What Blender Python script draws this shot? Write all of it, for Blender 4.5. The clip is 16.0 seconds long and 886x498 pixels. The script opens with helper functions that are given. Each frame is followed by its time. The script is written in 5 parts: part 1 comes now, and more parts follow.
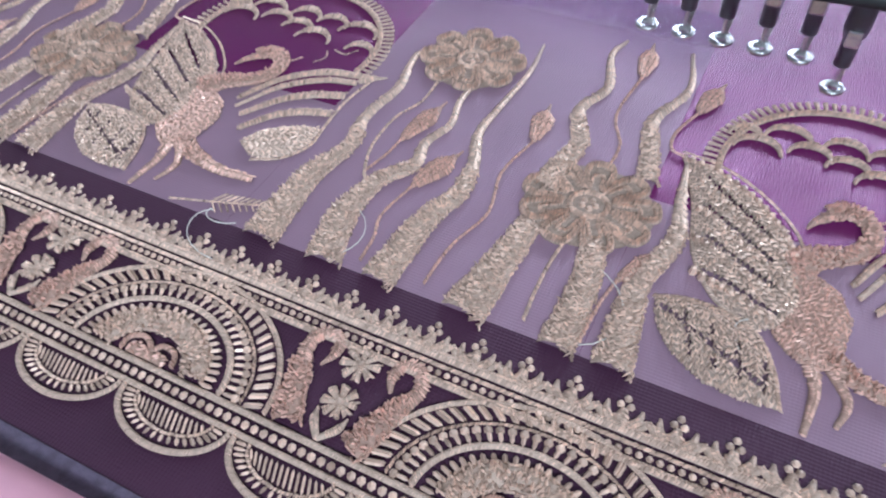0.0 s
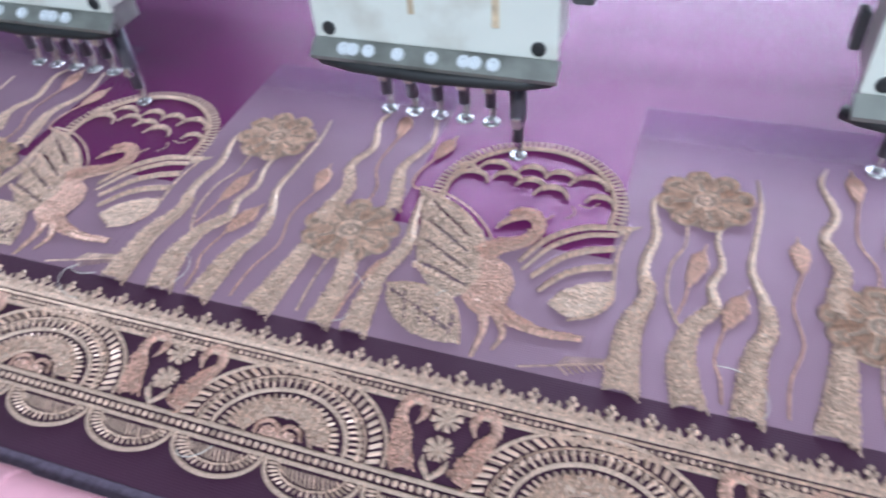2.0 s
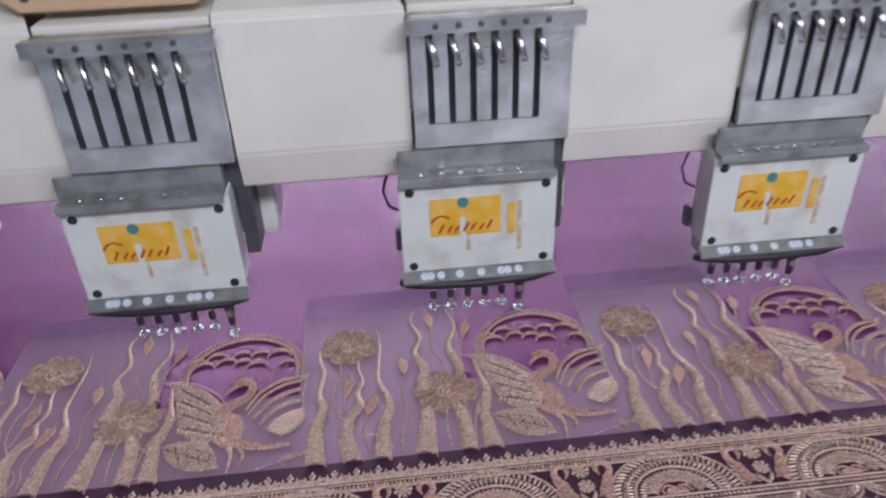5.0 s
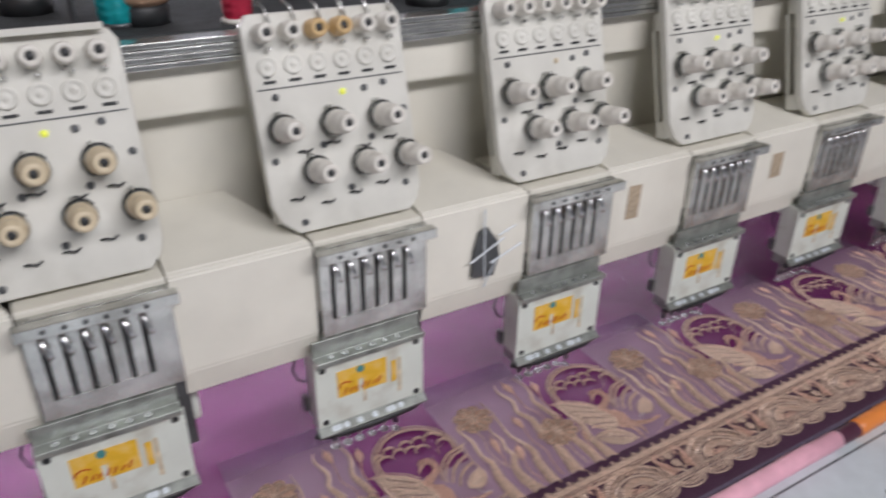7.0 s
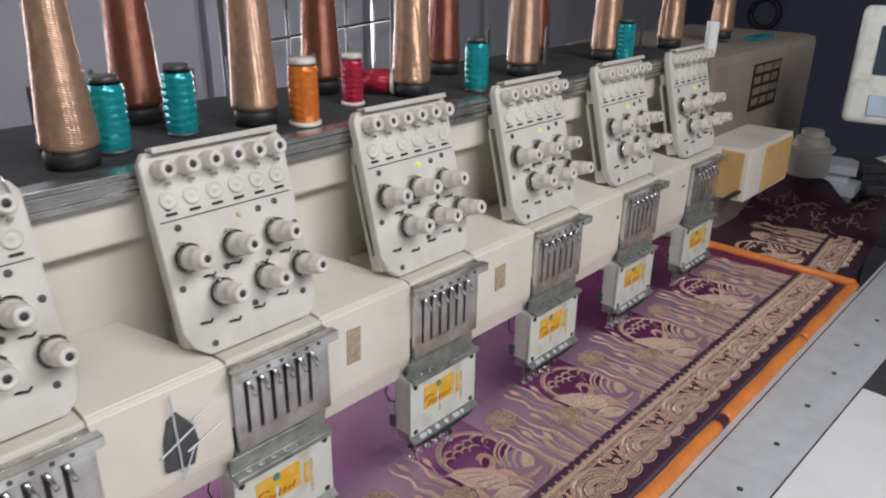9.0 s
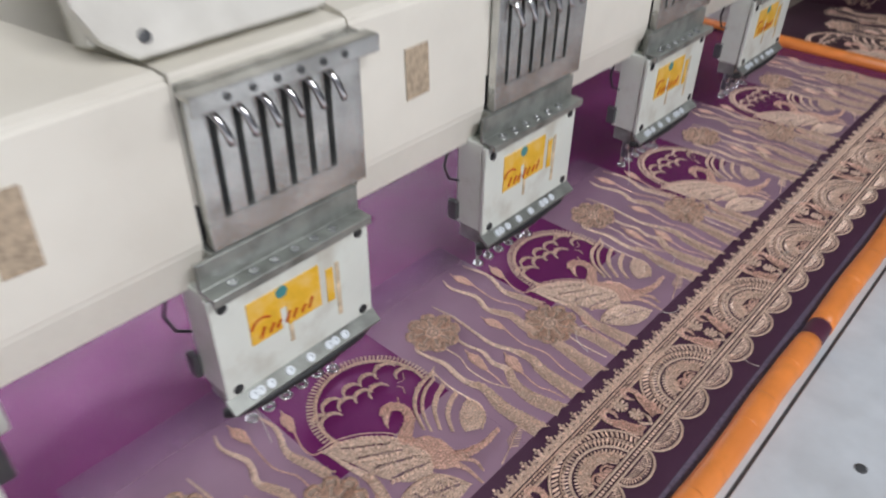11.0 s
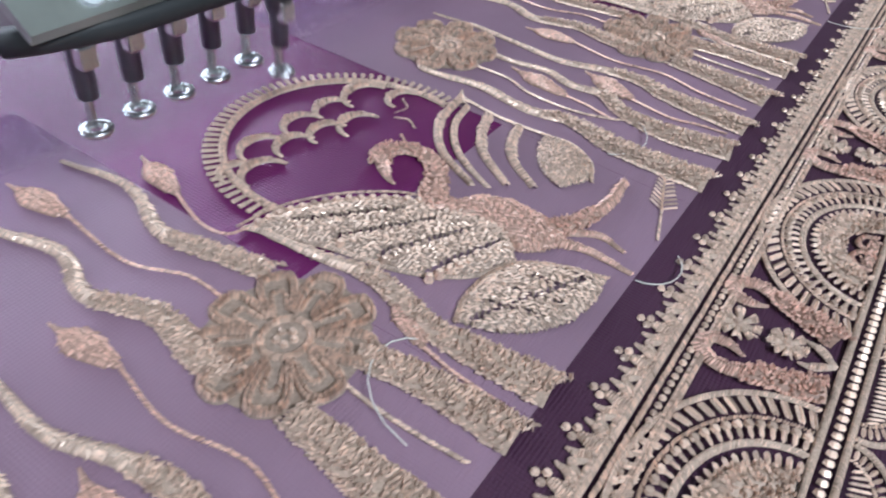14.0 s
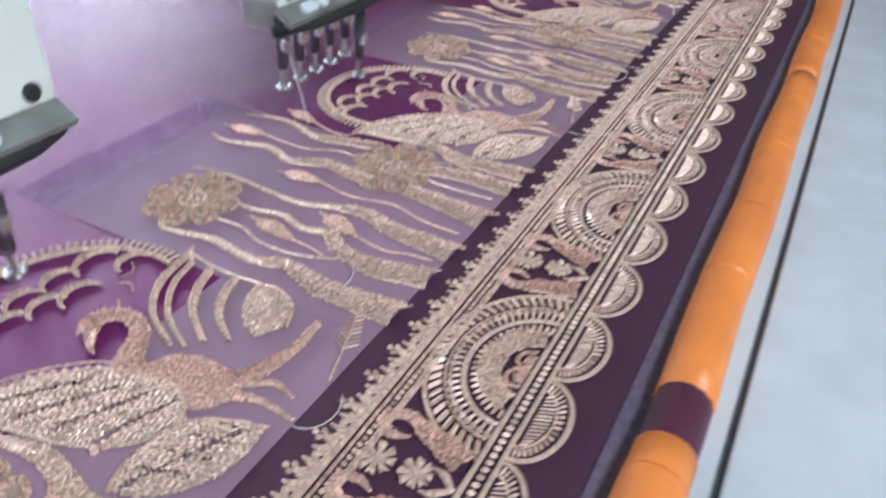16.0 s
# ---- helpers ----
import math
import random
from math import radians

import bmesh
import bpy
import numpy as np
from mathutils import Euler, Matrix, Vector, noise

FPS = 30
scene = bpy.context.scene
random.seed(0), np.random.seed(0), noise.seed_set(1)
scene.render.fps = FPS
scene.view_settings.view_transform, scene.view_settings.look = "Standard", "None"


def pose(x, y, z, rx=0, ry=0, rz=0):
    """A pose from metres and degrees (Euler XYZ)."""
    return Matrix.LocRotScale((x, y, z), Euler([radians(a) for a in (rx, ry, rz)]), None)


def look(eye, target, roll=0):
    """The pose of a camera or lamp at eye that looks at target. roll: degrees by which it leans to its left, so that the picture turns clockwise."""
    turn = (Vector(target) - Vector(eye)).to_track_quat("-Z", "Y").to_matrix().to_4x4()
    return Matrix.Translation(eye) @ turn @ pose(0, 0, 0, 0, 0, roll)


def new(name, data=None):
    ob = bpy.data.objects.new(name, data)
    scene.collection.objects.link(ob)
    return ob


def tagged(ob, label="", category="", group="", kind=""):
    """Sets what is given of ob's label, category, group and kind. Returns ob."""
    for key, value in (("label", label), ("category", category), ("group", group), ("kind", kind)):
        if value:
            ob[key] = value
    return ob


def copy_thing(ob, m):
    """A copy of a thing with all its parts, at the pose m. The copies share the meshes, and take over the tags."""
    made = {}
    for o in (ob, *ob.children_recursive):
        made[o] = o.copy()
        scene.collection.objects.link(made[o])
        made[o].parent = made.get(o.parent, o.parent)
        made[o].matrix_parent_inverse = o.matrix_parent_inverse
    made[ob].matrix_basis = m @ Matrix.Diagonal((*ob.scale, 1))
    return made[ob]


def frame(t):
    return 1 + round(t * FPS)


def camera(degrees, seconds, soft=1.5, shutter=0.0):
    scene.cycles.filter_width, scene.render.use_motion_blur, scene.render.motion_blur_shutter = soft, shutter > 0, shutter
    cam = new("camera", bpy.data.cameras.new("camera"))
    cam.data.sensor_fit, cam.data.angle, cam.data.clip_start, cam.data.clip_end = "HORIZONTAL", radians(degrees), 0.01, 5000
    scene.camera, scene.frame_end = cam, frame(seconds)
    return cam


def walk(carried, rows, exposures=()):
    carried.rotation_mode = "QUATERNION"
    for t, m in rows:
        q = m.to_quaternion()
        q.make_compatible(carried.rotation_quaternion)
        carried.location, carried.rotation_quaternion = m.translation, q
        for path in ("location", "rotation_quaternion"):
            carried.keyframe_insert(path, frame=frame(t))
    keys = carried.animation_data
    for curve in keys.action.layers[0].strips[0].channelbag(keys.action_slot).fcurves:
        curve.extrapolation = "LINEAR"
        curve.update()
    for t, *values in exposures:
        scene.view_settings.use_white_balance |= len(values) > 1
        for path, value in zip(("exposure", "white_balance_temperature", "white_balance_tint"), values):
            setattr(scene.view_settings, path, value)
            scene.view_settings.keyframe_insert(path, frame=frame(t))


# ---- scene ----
cam = camera(62.1, 16.0, soft=2.05, shutter=0.5)
PATH = [
    (0, (-0.032, -0.214, 0.993), (-0.676, 0.953, -0.499), -3.1),
    (0.5, (-0.011, -0.231, 1.012), (-0.681, 0.971, -0.439), -4.4),
    (1, (0.027, -0.247, 1.023), (-0.648, 1.011, -0.377), -4.8),
    (1.5, (0.049, -0.268, 1.046), (-0.603, 1.05, -0.311), -4.4),
    (2, (0.075, -0.271, 1.053), (-0.468, 1.078, -0.321), -5.0),
    (2.5, (0.093, -0.28, 1.065), (-0.235, 1.136, -0.31), -3.5),
    (3, (0.106, -0.302, 1.099), (-0.157, 1.175, -0.224), -3.4),
    (3.5, (0.127, -0.321, 1.12), (-0.044, 1.21, -0.156), -3.7),
    (3.7, (0.126, -0.341, 1.128), (0.04, 1.238, -0.097), -2.7),
    (5.8, (0.167, -0.498, 1.312), (0.6, 1.16, 0.281), -0.6),
    (6, (0.177, -0.5, 1.343), (0.739, 1.114, 0.303), 0.5),
    (6.5, (0.188, -0.524, 1.373), (0.951, 1.066, 0.429), -0.5),
    (7, (0.207, -0.532, 1.408), (1.109, 0.984, 0.466), 0.8),
    (7.5, (0.24, -0.515, 1.418), (1.38, 0.848, 0.5), 3.7),
    (8, (0.269, -0.515, 1.43), (1.455, 0.833, 0.549), 2.3),
    (8.5, (0.308, -0.51, 1.458), (1.612, 0.771, 0.647), 2.1),
    (9, (0.353, -0.512, 1.461), (1.717, 0.735, 0.696), 0.8),
    (9.5, (0.428, -0.496, 1.442), (1.737, 0.76, 0.6), 0.4),
    (10, (0.541, -0.426, 1.391), (1.833, 0.726, 0.39), 0.9),
    (10.2, (0.585, -0.394, 1.366), (1.849, 0.755, 0.326), 0.8),
    (12.3, (0.974, -0.165, 1.035), (2.158, 0.783, -0.269), 1.1),
    (12.5, (1.0, -0.164, 1.022), (2.192, 0.801, -0.261), 0.6),
    (13, (1.038, -0.151, 0.992), (2.233, 0.813, -0.29), -0.3),
    (13.5, (1.066, -0.126, 0.96), (2.329, 0.75, -0.32), 3.8),
    (14, (1.083, -0.119, 0.947), (2.394, 0.645, -0.356), 6.6),
    (14.5, (1.106, -0.129, 0.938), (2.469, 0.619, -0.32), 6.2),
    (15, (1.119, -0.13, 0.935), (2.541, 0.569, -0.286), 6.1),
    (15.5, (1.127, -0.157, 0.954), (2.565, 0.537, -0.25), 6.1),
    (16, (1.13, -0.204, 0.992), (2.586, 0.542, -0.159), 2.2),
]
# slide of the cloth frame over the needles, in millimetres
SLIDE = [(0, 7.1, -3.8), (0.5, 15.7, -1.8), (1, 16.3, 4.6), (1.5, 13.3, 5.6), (2, 4.7, 5.2), (2.5, 1.3, 5.4), (3, -0.3, 5.2), (3.5, -1.5, 2.8), (3.7, -1.3, 2.4),
         (5.8, 0, 0), (6, 0, 0), (6.5, 0, 0), (7, 0, 0), (7.5, 0, 0), (8, 0, 0), (8.5, 0, 0), (9, 0, 0), (9.5, 0, 0), (10, 0, 0), (10.2, 0, 0),
         (12.3, -1.2, -2.2), (12.5, -2.0, -2.3), (13, -5.1, -1.2), (13.5, -8.9, -2.4), (14, -10.1, 0.3), (14.5, -14, 0.6), (15, -15, 5.3), (15.5, -18, 9), (16, -12.1, 3.2)]
OVER = {t: Vector((0.001 * x, 0.001 * y, 0)) for t, x, y in SLIDE}
walk(cam, [(t, look(Vector(eye) + OVER[t], Vector(target) + OVER[t], roll)) for t, eye, target, roll in PATH],
     exposures=[(0, -0.22, 5500, 6), (2.0, -0.18, 5600, 8), (3.0, -0.34, 5750, 15), (3.7, -0.64, 5800, 21), (5.8, -0.90, 6300, 18), (6.5, -0.90, 6550, 15), (10.2, -0.86, 6800, 15), (12.3, -0.18, 5900, 8), (14.5, -0.30, 5700, 4), (16, -0.20, 5800, 6)])

# ---- light ----
world = bpy.data.worlds.new("world")
scene.world = world
world.use_nodes = True
world.node_tree.nodes["Background"].inputs[0].default_value = (0.8, 0.86, 1.0, 1)
world.node_tree.nodes["Background"].inputs[1].default_value = 0.025


def area_lamp(name, eye, target, sx, sy, watts, colour):
    data = bpy.data.lights.new(name, "AREA")
    data.shape, data.size, data.size_y, data.energy, data.color = "RECTANGLE", sx, sy, watts, colour
    ob = new(name, data)
    ob.matrix_world = look(eye, target)
    return ob


COOL = (0.95, 0.97, 1.0)
area_lamp("tube_light_front", (0.72, -1.50, 2.38), (0.45, 0.0, 0.85), 1.7, 0.3, 64, COOL)
area_lamp("tube_light_rear", (0.1, 1.25, 2.35), (0.1, 0.6, 0.8), 2.2, 0.2, 20, (0.92, 0.93, 1.0))
area_lamp("low_tube_light", (-0.1, 1.40, 1.27), (-0.1, 0.3, 0.80), 1.4, 0.15, 17, (0.92, 0.93, 1.0))
area_lamp("low_tube_light", (1.75, 1.40, 1.17), (1.75, 0.3, 0.80), 1.9, 0.20, 18, (0.92, 0.93, 1.0))
# fill lamp added for the left-facing sides; the west wall has no window
area_lamp("window_light", (-2.9, 0.5, 1.7), (0.0, 0.2, 0.9), 1.6, 1.2, 12, (0.92, 0.95, 1.0))

# ---- materials ----
MATS = {}


def mat(name, colour, rough=0.5, metal=0.0, vary=0.12, scale=30.0, bump=0.0, bump_scale=200.0, dirt=None, dirt_amount=0.0, dirt_scale=9.0, coat=0.0, island=0.0, sheen=0.0):
    """A procedural surface: base colour with fine and coarse variation, dirt and bump."""
    m = bpy.data.materials.new(name)
    m.use_nodes = True
    n, l = m.node_tree.nodes, m.node_tree.links
    p = n["Principled BSDF"]
    tc = n.new("ShaderNodeTexCoord")
    no = n.new("ShaderNodeTexNoise")
    no.inputs["Scale"].default_value, no.inputs["Detail"].default_value = scale, 6
    l.new(tc.outputs["Object"], no.inputs["Vector"])
    ramp = n.new("ShaderNodeMapRange")
    ramp.inputs[1].default_value, ramp.inputs[2].default_value = 0.3, 0.7
    ramp.inputs[3].default_value, ramp.inputs[4].default_value = 1 - vary, 1 + vary
    l.new(no.outputs["Fac"], ramp.inputs[0])
    mul = n.new("ShaderNodeMix")
    mul.data_type, mul.blend_type = "RGBA", "MULTIPLY"
    mul.inputs[0].default_value = 1.0
    mul.inputs[6].default_value = (*colour, 1)
    l.new(ramp.outputs[0], mul.inputs[7])
    out = mul.outputs[2]
    if dirt:
        d = n.new("ShaderNodeTexNoise")
        d.inputs["Scale"].default_value, d.inputs["Detail"].default_value = dirt_scale, 9
        l.new(tc.outputs["Object"], d.inputs["Vector"])
        dr = n.new("ShaderNodeMapRange")
        dr.inputs[1].default_value, dr.inputs[2].default_value, dr.inputs[4].default_value = 0.48, 0.75, dirt_amount
        l.new(d.outputs["Fac"], dr.inputs[0])
        mx = n.new("ShaderNodeMix")
        mx.data_type = "RGBA"
        l.new(dr.outputs[0], mx.inputs[0])
        l.new(out, mx.inputs[6])
        mx.inputs[7].default_value = (*dirt, 1)
        out = mx.outputs[2]
    if island:
        g = n.new("ShaderNodeNewGeometry")
        ir = n.new("ShaderNodeMapRange")
        ir.inputs[3].default_value, ir.inputs[4].default_value = 1 - island, 1 + island
        l.new(g.outputs["Random Per Island"], ir.inputs[0])
        mi = n.new("ShaderNodeMix")
        mi.data_type, mi.blend_type = "RGBA", "MULTIPLY"
        mi.inputs[0].default_value = 1.0
        l.new(out, mi.inputs[6])
        l.new(ir.outputs[0], mi.inputs[7])
        out = mi.outputs[2]
        rr = n.new("ShaderNodeMapRange")
        rr.inputs[3].default_value, rr.inputs[4].default_value = max(0.08, rough - 0.2), rough + 0.2
        l.new(g.outputs["Random Per Island"], rr.inputs[0])
        l.new(rr.outputs[0], p.inputs["Roughness"])
    else:
        p.inputs["Roughness"].default_value = rough
    l.new(out, p.inputs["Base Color"])
    p.inputs["Metallic"].default_value = metal
    p.inputs["Coat Weight"].default_value = coat
    p.inputs["Sheen Weight"].default_value = sheen
    if bump:
        b = n.new("ShaderNodeBump")
        bn = n.new("ShaderNodeTexNoise")
        bn.inputs["Scale"].default_value, bn.inputs["Detail"].default_value = bump_scale, 4
        l.new(tc.outputs["Object"], bn.inputs["Vector"])
        l.new(bn.outputs["Fac"], b.inputs["Height"])
        b.inputs["Strength"].default_value, b.inputs["Distance"].default_value = bump, 0.002
        l.new(b.outputs[0], p.inputs["Normal"])
    MATS[name] = m
    return m


def sheer(name, colour, clear, rough, metal=0.0, fade=None, gloss=0.0):
    """Woven sheer cloth: fine crossed threads, part see-through."""
    m = mat(name, colour, rough, metal, 0.10, 14.0, 0.0, sheen=0.04, coat=gloss)
    n, l = m.node_tree.nodes, m.node_tree.links
    p, out = n["Principled BSDF"], n["Material Output"]
    p.inputs["Coat Roughness"].default_value = 0.2
    tc = n["Texture Coordinate"]
    waves = []
    for way in ("X", "Y"):
        w = n.new("ShaderNodeTexWave")
        w.bands_direction = way
        w.inputs["Scale"].default_value, w.inputs["Distortion"].default_value = 260.0, 1.2
        l.new(tc.outputs["Object"], w.inputs["Vector"])
        waves.append(w)
    add = n.new("ShaderNodeMath")
    l.new(waves[0].outputs["Fac"], add.inputs[0])
    l.new(waves[1].outputs["Fac"], add.inputs[1])
    folds = n.new("ShaderNodeTexNoise")
    folds.inputs["Scale"].default_value = 7.0
    l.new(tc.outputs["Object"], folds.inputs["Vector"])
    b0 = n.new("ShaderNodeBump")
    b0.inputs["Strength"].default_value, b0.inputs["Distance"].default_value = 0.35, 0.02
    l.new(folds.outputs["Fac"], b0.inputs["Height"])
    b = n.new("ShaderNodeBump")
    b.inputs["Strength"].default_value, b.inputs["Distance"].default_value = 0.25, 0.0006
    l.new(add.outputs[0], b.inputs["Height"])
    l.new(b0.outputs[0], b.inputs["Normal"])
    l.new(b.outputs[0], p.inputs["Normal"])
    if clear:
        t = n.new("ShaderNodeBsdfTransparent")
        t.inputs[0].default_value = (0.85, 0.75, 0.95, 1)
        mx = n.new("ShaderNodeMixShader")
        mx.inputs[0].default_value = clear
        if fade:        # the weave thins out towards the back edge
            sp = n.new("ShaderNodeSeparateXYZ")
            l.new(tc.outputs["Object"], sp.inputs[0])
            fd = n.new("ShaderNodeMapRange")
            fd.inputs[1].default_value, fd.inputs[2].default_value = fade
            fd.inputs[3].default_value, fd.inputs[4].default_value = clear, 0.8
            l.new(sp.outputs["Y"], fd.inputs[0])
            l.new(fd.outputs[0], mx.inputs[0])
        l.new(p.outputs[0], mx.inputs[1])
        l.new(t.outputs[0], mx.inputs[2])
        l.new(mx.outputs[0], out.inputs["Surface"])
    return m


def wound(name, colour, rough, metal, lines=160.0):
    """Shiny thread wound on a cone: fine slanted lines as relief."""
    m = mat(name, colour, rough, metal, 0.16, 120)
    n, l = m.node_tree.nodes, m.node_tree.links
    tc, p = n["Texture Coordinate"], n["Principled BSDF"]
    add = n.new("ShaderNodeMath")
    for i, tilt in enumerate((0.22, -0.22)):
        mp = n.new("ShaderNodeMapping")
        mp.inputs["Rotation"].default_value = (tilt, tilt, 0)
        l.new(tc.outputs["Object"], mp.inputs["Vector"])
        w = n.new("ShaderNodeTexWave")
        w.bands_direction = "Z"
        w.inputs["Scale"].default_value, w.inputs["Distortion"].default_value = lines, 1.5
        l.new(mp.outputs[0], w.inputs["Vector"])
        l.new(w.outputs["Fac"], add.inputs[i])
    b = n.new("ShaderNodeBump")
    b.inputs["Strength"].default_value, b.inputs["Distance"].default_value = 0.3, 0.0008
    l.new(add.outputs[0], b.inputs["Height"])
    l.new(b.outputs[0], p.inputs["Normal"])
    return m


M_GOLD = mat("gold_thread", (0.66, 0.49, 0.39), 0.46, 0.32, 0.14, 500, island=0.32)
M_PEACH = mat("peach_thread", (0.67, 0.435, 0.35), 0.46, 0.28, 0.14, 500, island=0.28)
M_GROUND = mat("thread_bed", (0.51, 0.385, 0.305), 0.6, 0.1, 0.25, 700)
# darker copy of thread_bed: shade between raised stitches put into the colour
M_SHADED_BED = mat("shaded_bed", (0.34, 0.26, 0.21), 0.7, 0.0, 0.25, 700)
M_KNOBTAN = mat("yellowed_plastic", (0.68, 0.57, 0.40), 0.36, 0.0, 0.06, 60)
M_TANBOARD = mat("tan_board", (0.58, 0.40, 0.24), 0.45, 0.0, 0.08, 30)
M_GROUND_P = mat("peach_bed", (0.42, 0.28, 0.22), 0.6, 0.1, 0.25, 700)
M_SHEER = sheer("purple_satin", (0.172, 0.0135, 0.128), 0.0, 0.27, 0.30, gloss=0.12)
M_ORGANZA = sheer("lavender_organza", (0.435, 0.285, 0.375), 0.32, 0.42, 0.1, fade=(0.055, 0.127))
M_DARK = sheer("purple_velvet", (0.052, 0.0125, 0.040), 0.0, 0.6)
M_GREYNET = mat("grey_net", (0.105, 0.082, 0.125), 0.6, 0.0, 0.3, 300, 0.3, 900)
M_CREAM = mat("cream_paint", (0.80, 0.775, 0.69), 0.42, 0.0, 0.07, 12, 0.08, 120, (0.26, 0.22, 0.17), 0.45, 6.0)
# cream darkened for the end case: the shade at the far end is painted in
M_CREAM_D = mat("shaded_cream_paint", (0.28, 0.245, 0.205), 0.5, 0.0, 0.10, 9, 0.06, 120, (0.15, 0.12, 0.09), 0.5, 5.0)
M_PLASTIC = mat("white_plastic", (0.72, 0.71, 0.655), 0.36, 0.0, 0.08, 20, 0.04, 150, (0.30, 0.28, 0.23), 0.5, 12.0)
M_KNOB = mat("knob_plastic", (0.77, 0.74, 0.68), 0.33, 0.0, 0.05, 60, 0.0, 100, (0.32, 0.29, 0.24), 0.5, 80.0)
M_TANKNOB = mat("tan_plastic", (0.62, 0.42, 0.20), 0.35, 0.0, 0.06, 60)
M_PLATE = mat("white_plate", (0.74, 0.785, 0.725), 0.35, 0.0, 0.05, 25, 0.04, 150, (0.42, 0.38, 0.30), 0.6, 34.0)
M_STEEL = mat("brushed_steel", (0.66, 0.67, 0.65), 0.27, 0.9, 0.2, 40, 0.12, 500, (0.16, 0.14, 0.11), 0.6, 30)
M_CHROME = mat("chrome", (0.66, 0.67, 0.68), 0.27, 1.0, 0.08, 60)
M_BAR = mat("needle_bar_steel", (0.16, 0.16, 0.19), 0.35, 0.6, 0.1, 60)
M_PLATEBAR = mat("faded_print", (0.20, 0.165, 0.125), 0.5, 0.0, 0.3, 120)
M_GREEN = mat("green_grey_metal", (0.32, 0.34, 0.315), 0.34, 0.5, 0.15, 60, 0.05, 200, (0.07, 0.07, 0.06), 0.6, 45)
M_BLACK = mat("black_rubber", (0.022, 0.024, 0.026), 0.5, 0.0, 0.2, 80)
M_GREY = mat("dark_grey_metal", (0.10, 0.105, 0.11), 0.42, 0.4, 0.2, 40)
M_TABLE = mat("table_laminate", (0.70, 0.76, 0.79), 0.4, 0.0, 0.04, 20, 0.03, 300, (0.45, 0.47, 0.48), 0.3, 6)
M_ALU = mat("aluminium_plate", (0.67, 0.72, 0.76), 0.42, 0.12, 0.06, 40, 0.03, 300, (0.42, 0.43, 0.44), 0.35, 12)
M_WHITE = mat("white_sheet", (0.88, 0.90, 0.92), 0.45, 0.0, 0.03, 10)
M_PALE = mat("pale_bed_cover", (0.62, 0.60, 0.66), 0.5, 0.0, 0.05, 12)
M_ORANGE = mat("orange_tape", (0.85, 0.27, 0.06), 0.40, 0.0, 0.12, 60, 0.6, 55, (0.42, 0.12, 0.04), 0.45, 30)
M_PINK = mat("pink_tape", (0.86, 0.45, 0.55), 0.40, 0.0, 0.08, 60, 0.6, 55, (0.6, 0.3, 0.4), 0.35, 20)
M_MAROON = mat("maroon_tape", (0.085, 0.02, 0.045), 0.5, 0.0, 0.2, 60, 0.2, 150)
M_YELLOW = mat("yellow_sticker", (0.86, 0.50, 0.035), 0.4, 0.0, 0.15, 60, 0.0, 100, (0.72, 0.60, 0.38), 0.5, 60)
M_RED = mat("red_print", (0.55, 0.10, 0.015), 0.45, 0.0, 0.2, 300)
M_TEALPRINT = mat("teal_print", (0.06, 0.25, 0.26), 0.45)
M_BROWNSTAIN = mat("brown_smear", (0.66, 0.55, 0.38), 0.6, 0.0, 0.3, 120)
M_COPPER = wound("copper_thread", (0.26, 0.10, 0.065), 0.26, 0.6)
M_TAN = wound("tan_thread", (0.47, 0.30, 0.205), 0.27, 0.55)
M_TEAL = wound("teal_thread", (0.004, 0.33, 0.36), 0.24, 0.3, 45.0)
M_AMBER = wound("orange_thread", (0.70, 0.19, 0.03), 0.25, 0.2, 45.0)
M_CRIMSON = wound("crimson_thread", (0.46, 0.025, 0.06), 0.27, 0.2, 45.0)
M_SHELF = mat("black_felt", (0.030, 0.034, 0.036), 0.85, 0.0, 0.3, 60, 0.4, 300)
M_WALL = mat("grey_wall", (0.42, 0.44, 0.49), 0.7, 0.0, 0.08, 3, 0.05, 40, (0.25, 0.26, 0.29), 0.45, 1.8)
M_NAVY = mat("dark_blue_wall", (0.07, 0.08, 0.13), 0.7, 0.0, 0.12, 3, 0.05, 40)
M_MAROONCLOTH = sheer("maroon_cloth", (0.045, 0.011, 0.026), 0.0, 0.55)
M_FLOOR = mat("concrete_floor", (0.20, 0.20, 0.20), 0.7, 0.0, 0.15, 4, 0.1, 60)
M_CEIL = mat("ceiling_paint", (0.30, 0.31, 0.32), 0.8, 0.0, 0.04, 3)
M_BOXTAN = mat("tan_side", (0.62, 0.40, 0.16), 0.5, 0.0, 0.1, 20)
M_BROWNPAPER = mat("torn_label", (0.45, 0.36, 0.26), 0.7, 0.0, 0.3, 200, 0.2, 300)
M_SCREEN = mat("dark_screen", (0.05, 0.07, 0.09), 0.12, 0.0, 0.05, 10)
M_BLUE = mat("pale_blue_key", (0.45, 0.58, 0.68), 0.4)
M_NAMEPLATE = mat("name_plate", (0.04, 0.035, 0.03), 0.4, 0.3, 0.2, 60)
M_LED = bpy.data.materials.new("led_glow")
M_LED.use_nodes = True
M_LED.node_tree.nodes["Principled BSDF"].inputs["Base Color"].default_value = (0.7, 0.75, 0.1, 1)
M_LED.node_tree.nodes["Principled BSDF"].inputs["Emission Color"].default_value = (0.75, 0.85, 0.08, 1)
M_LED.node_tree.nodes["Principled BSDF"].inputs["Emission Strength"].default_value = 0.75


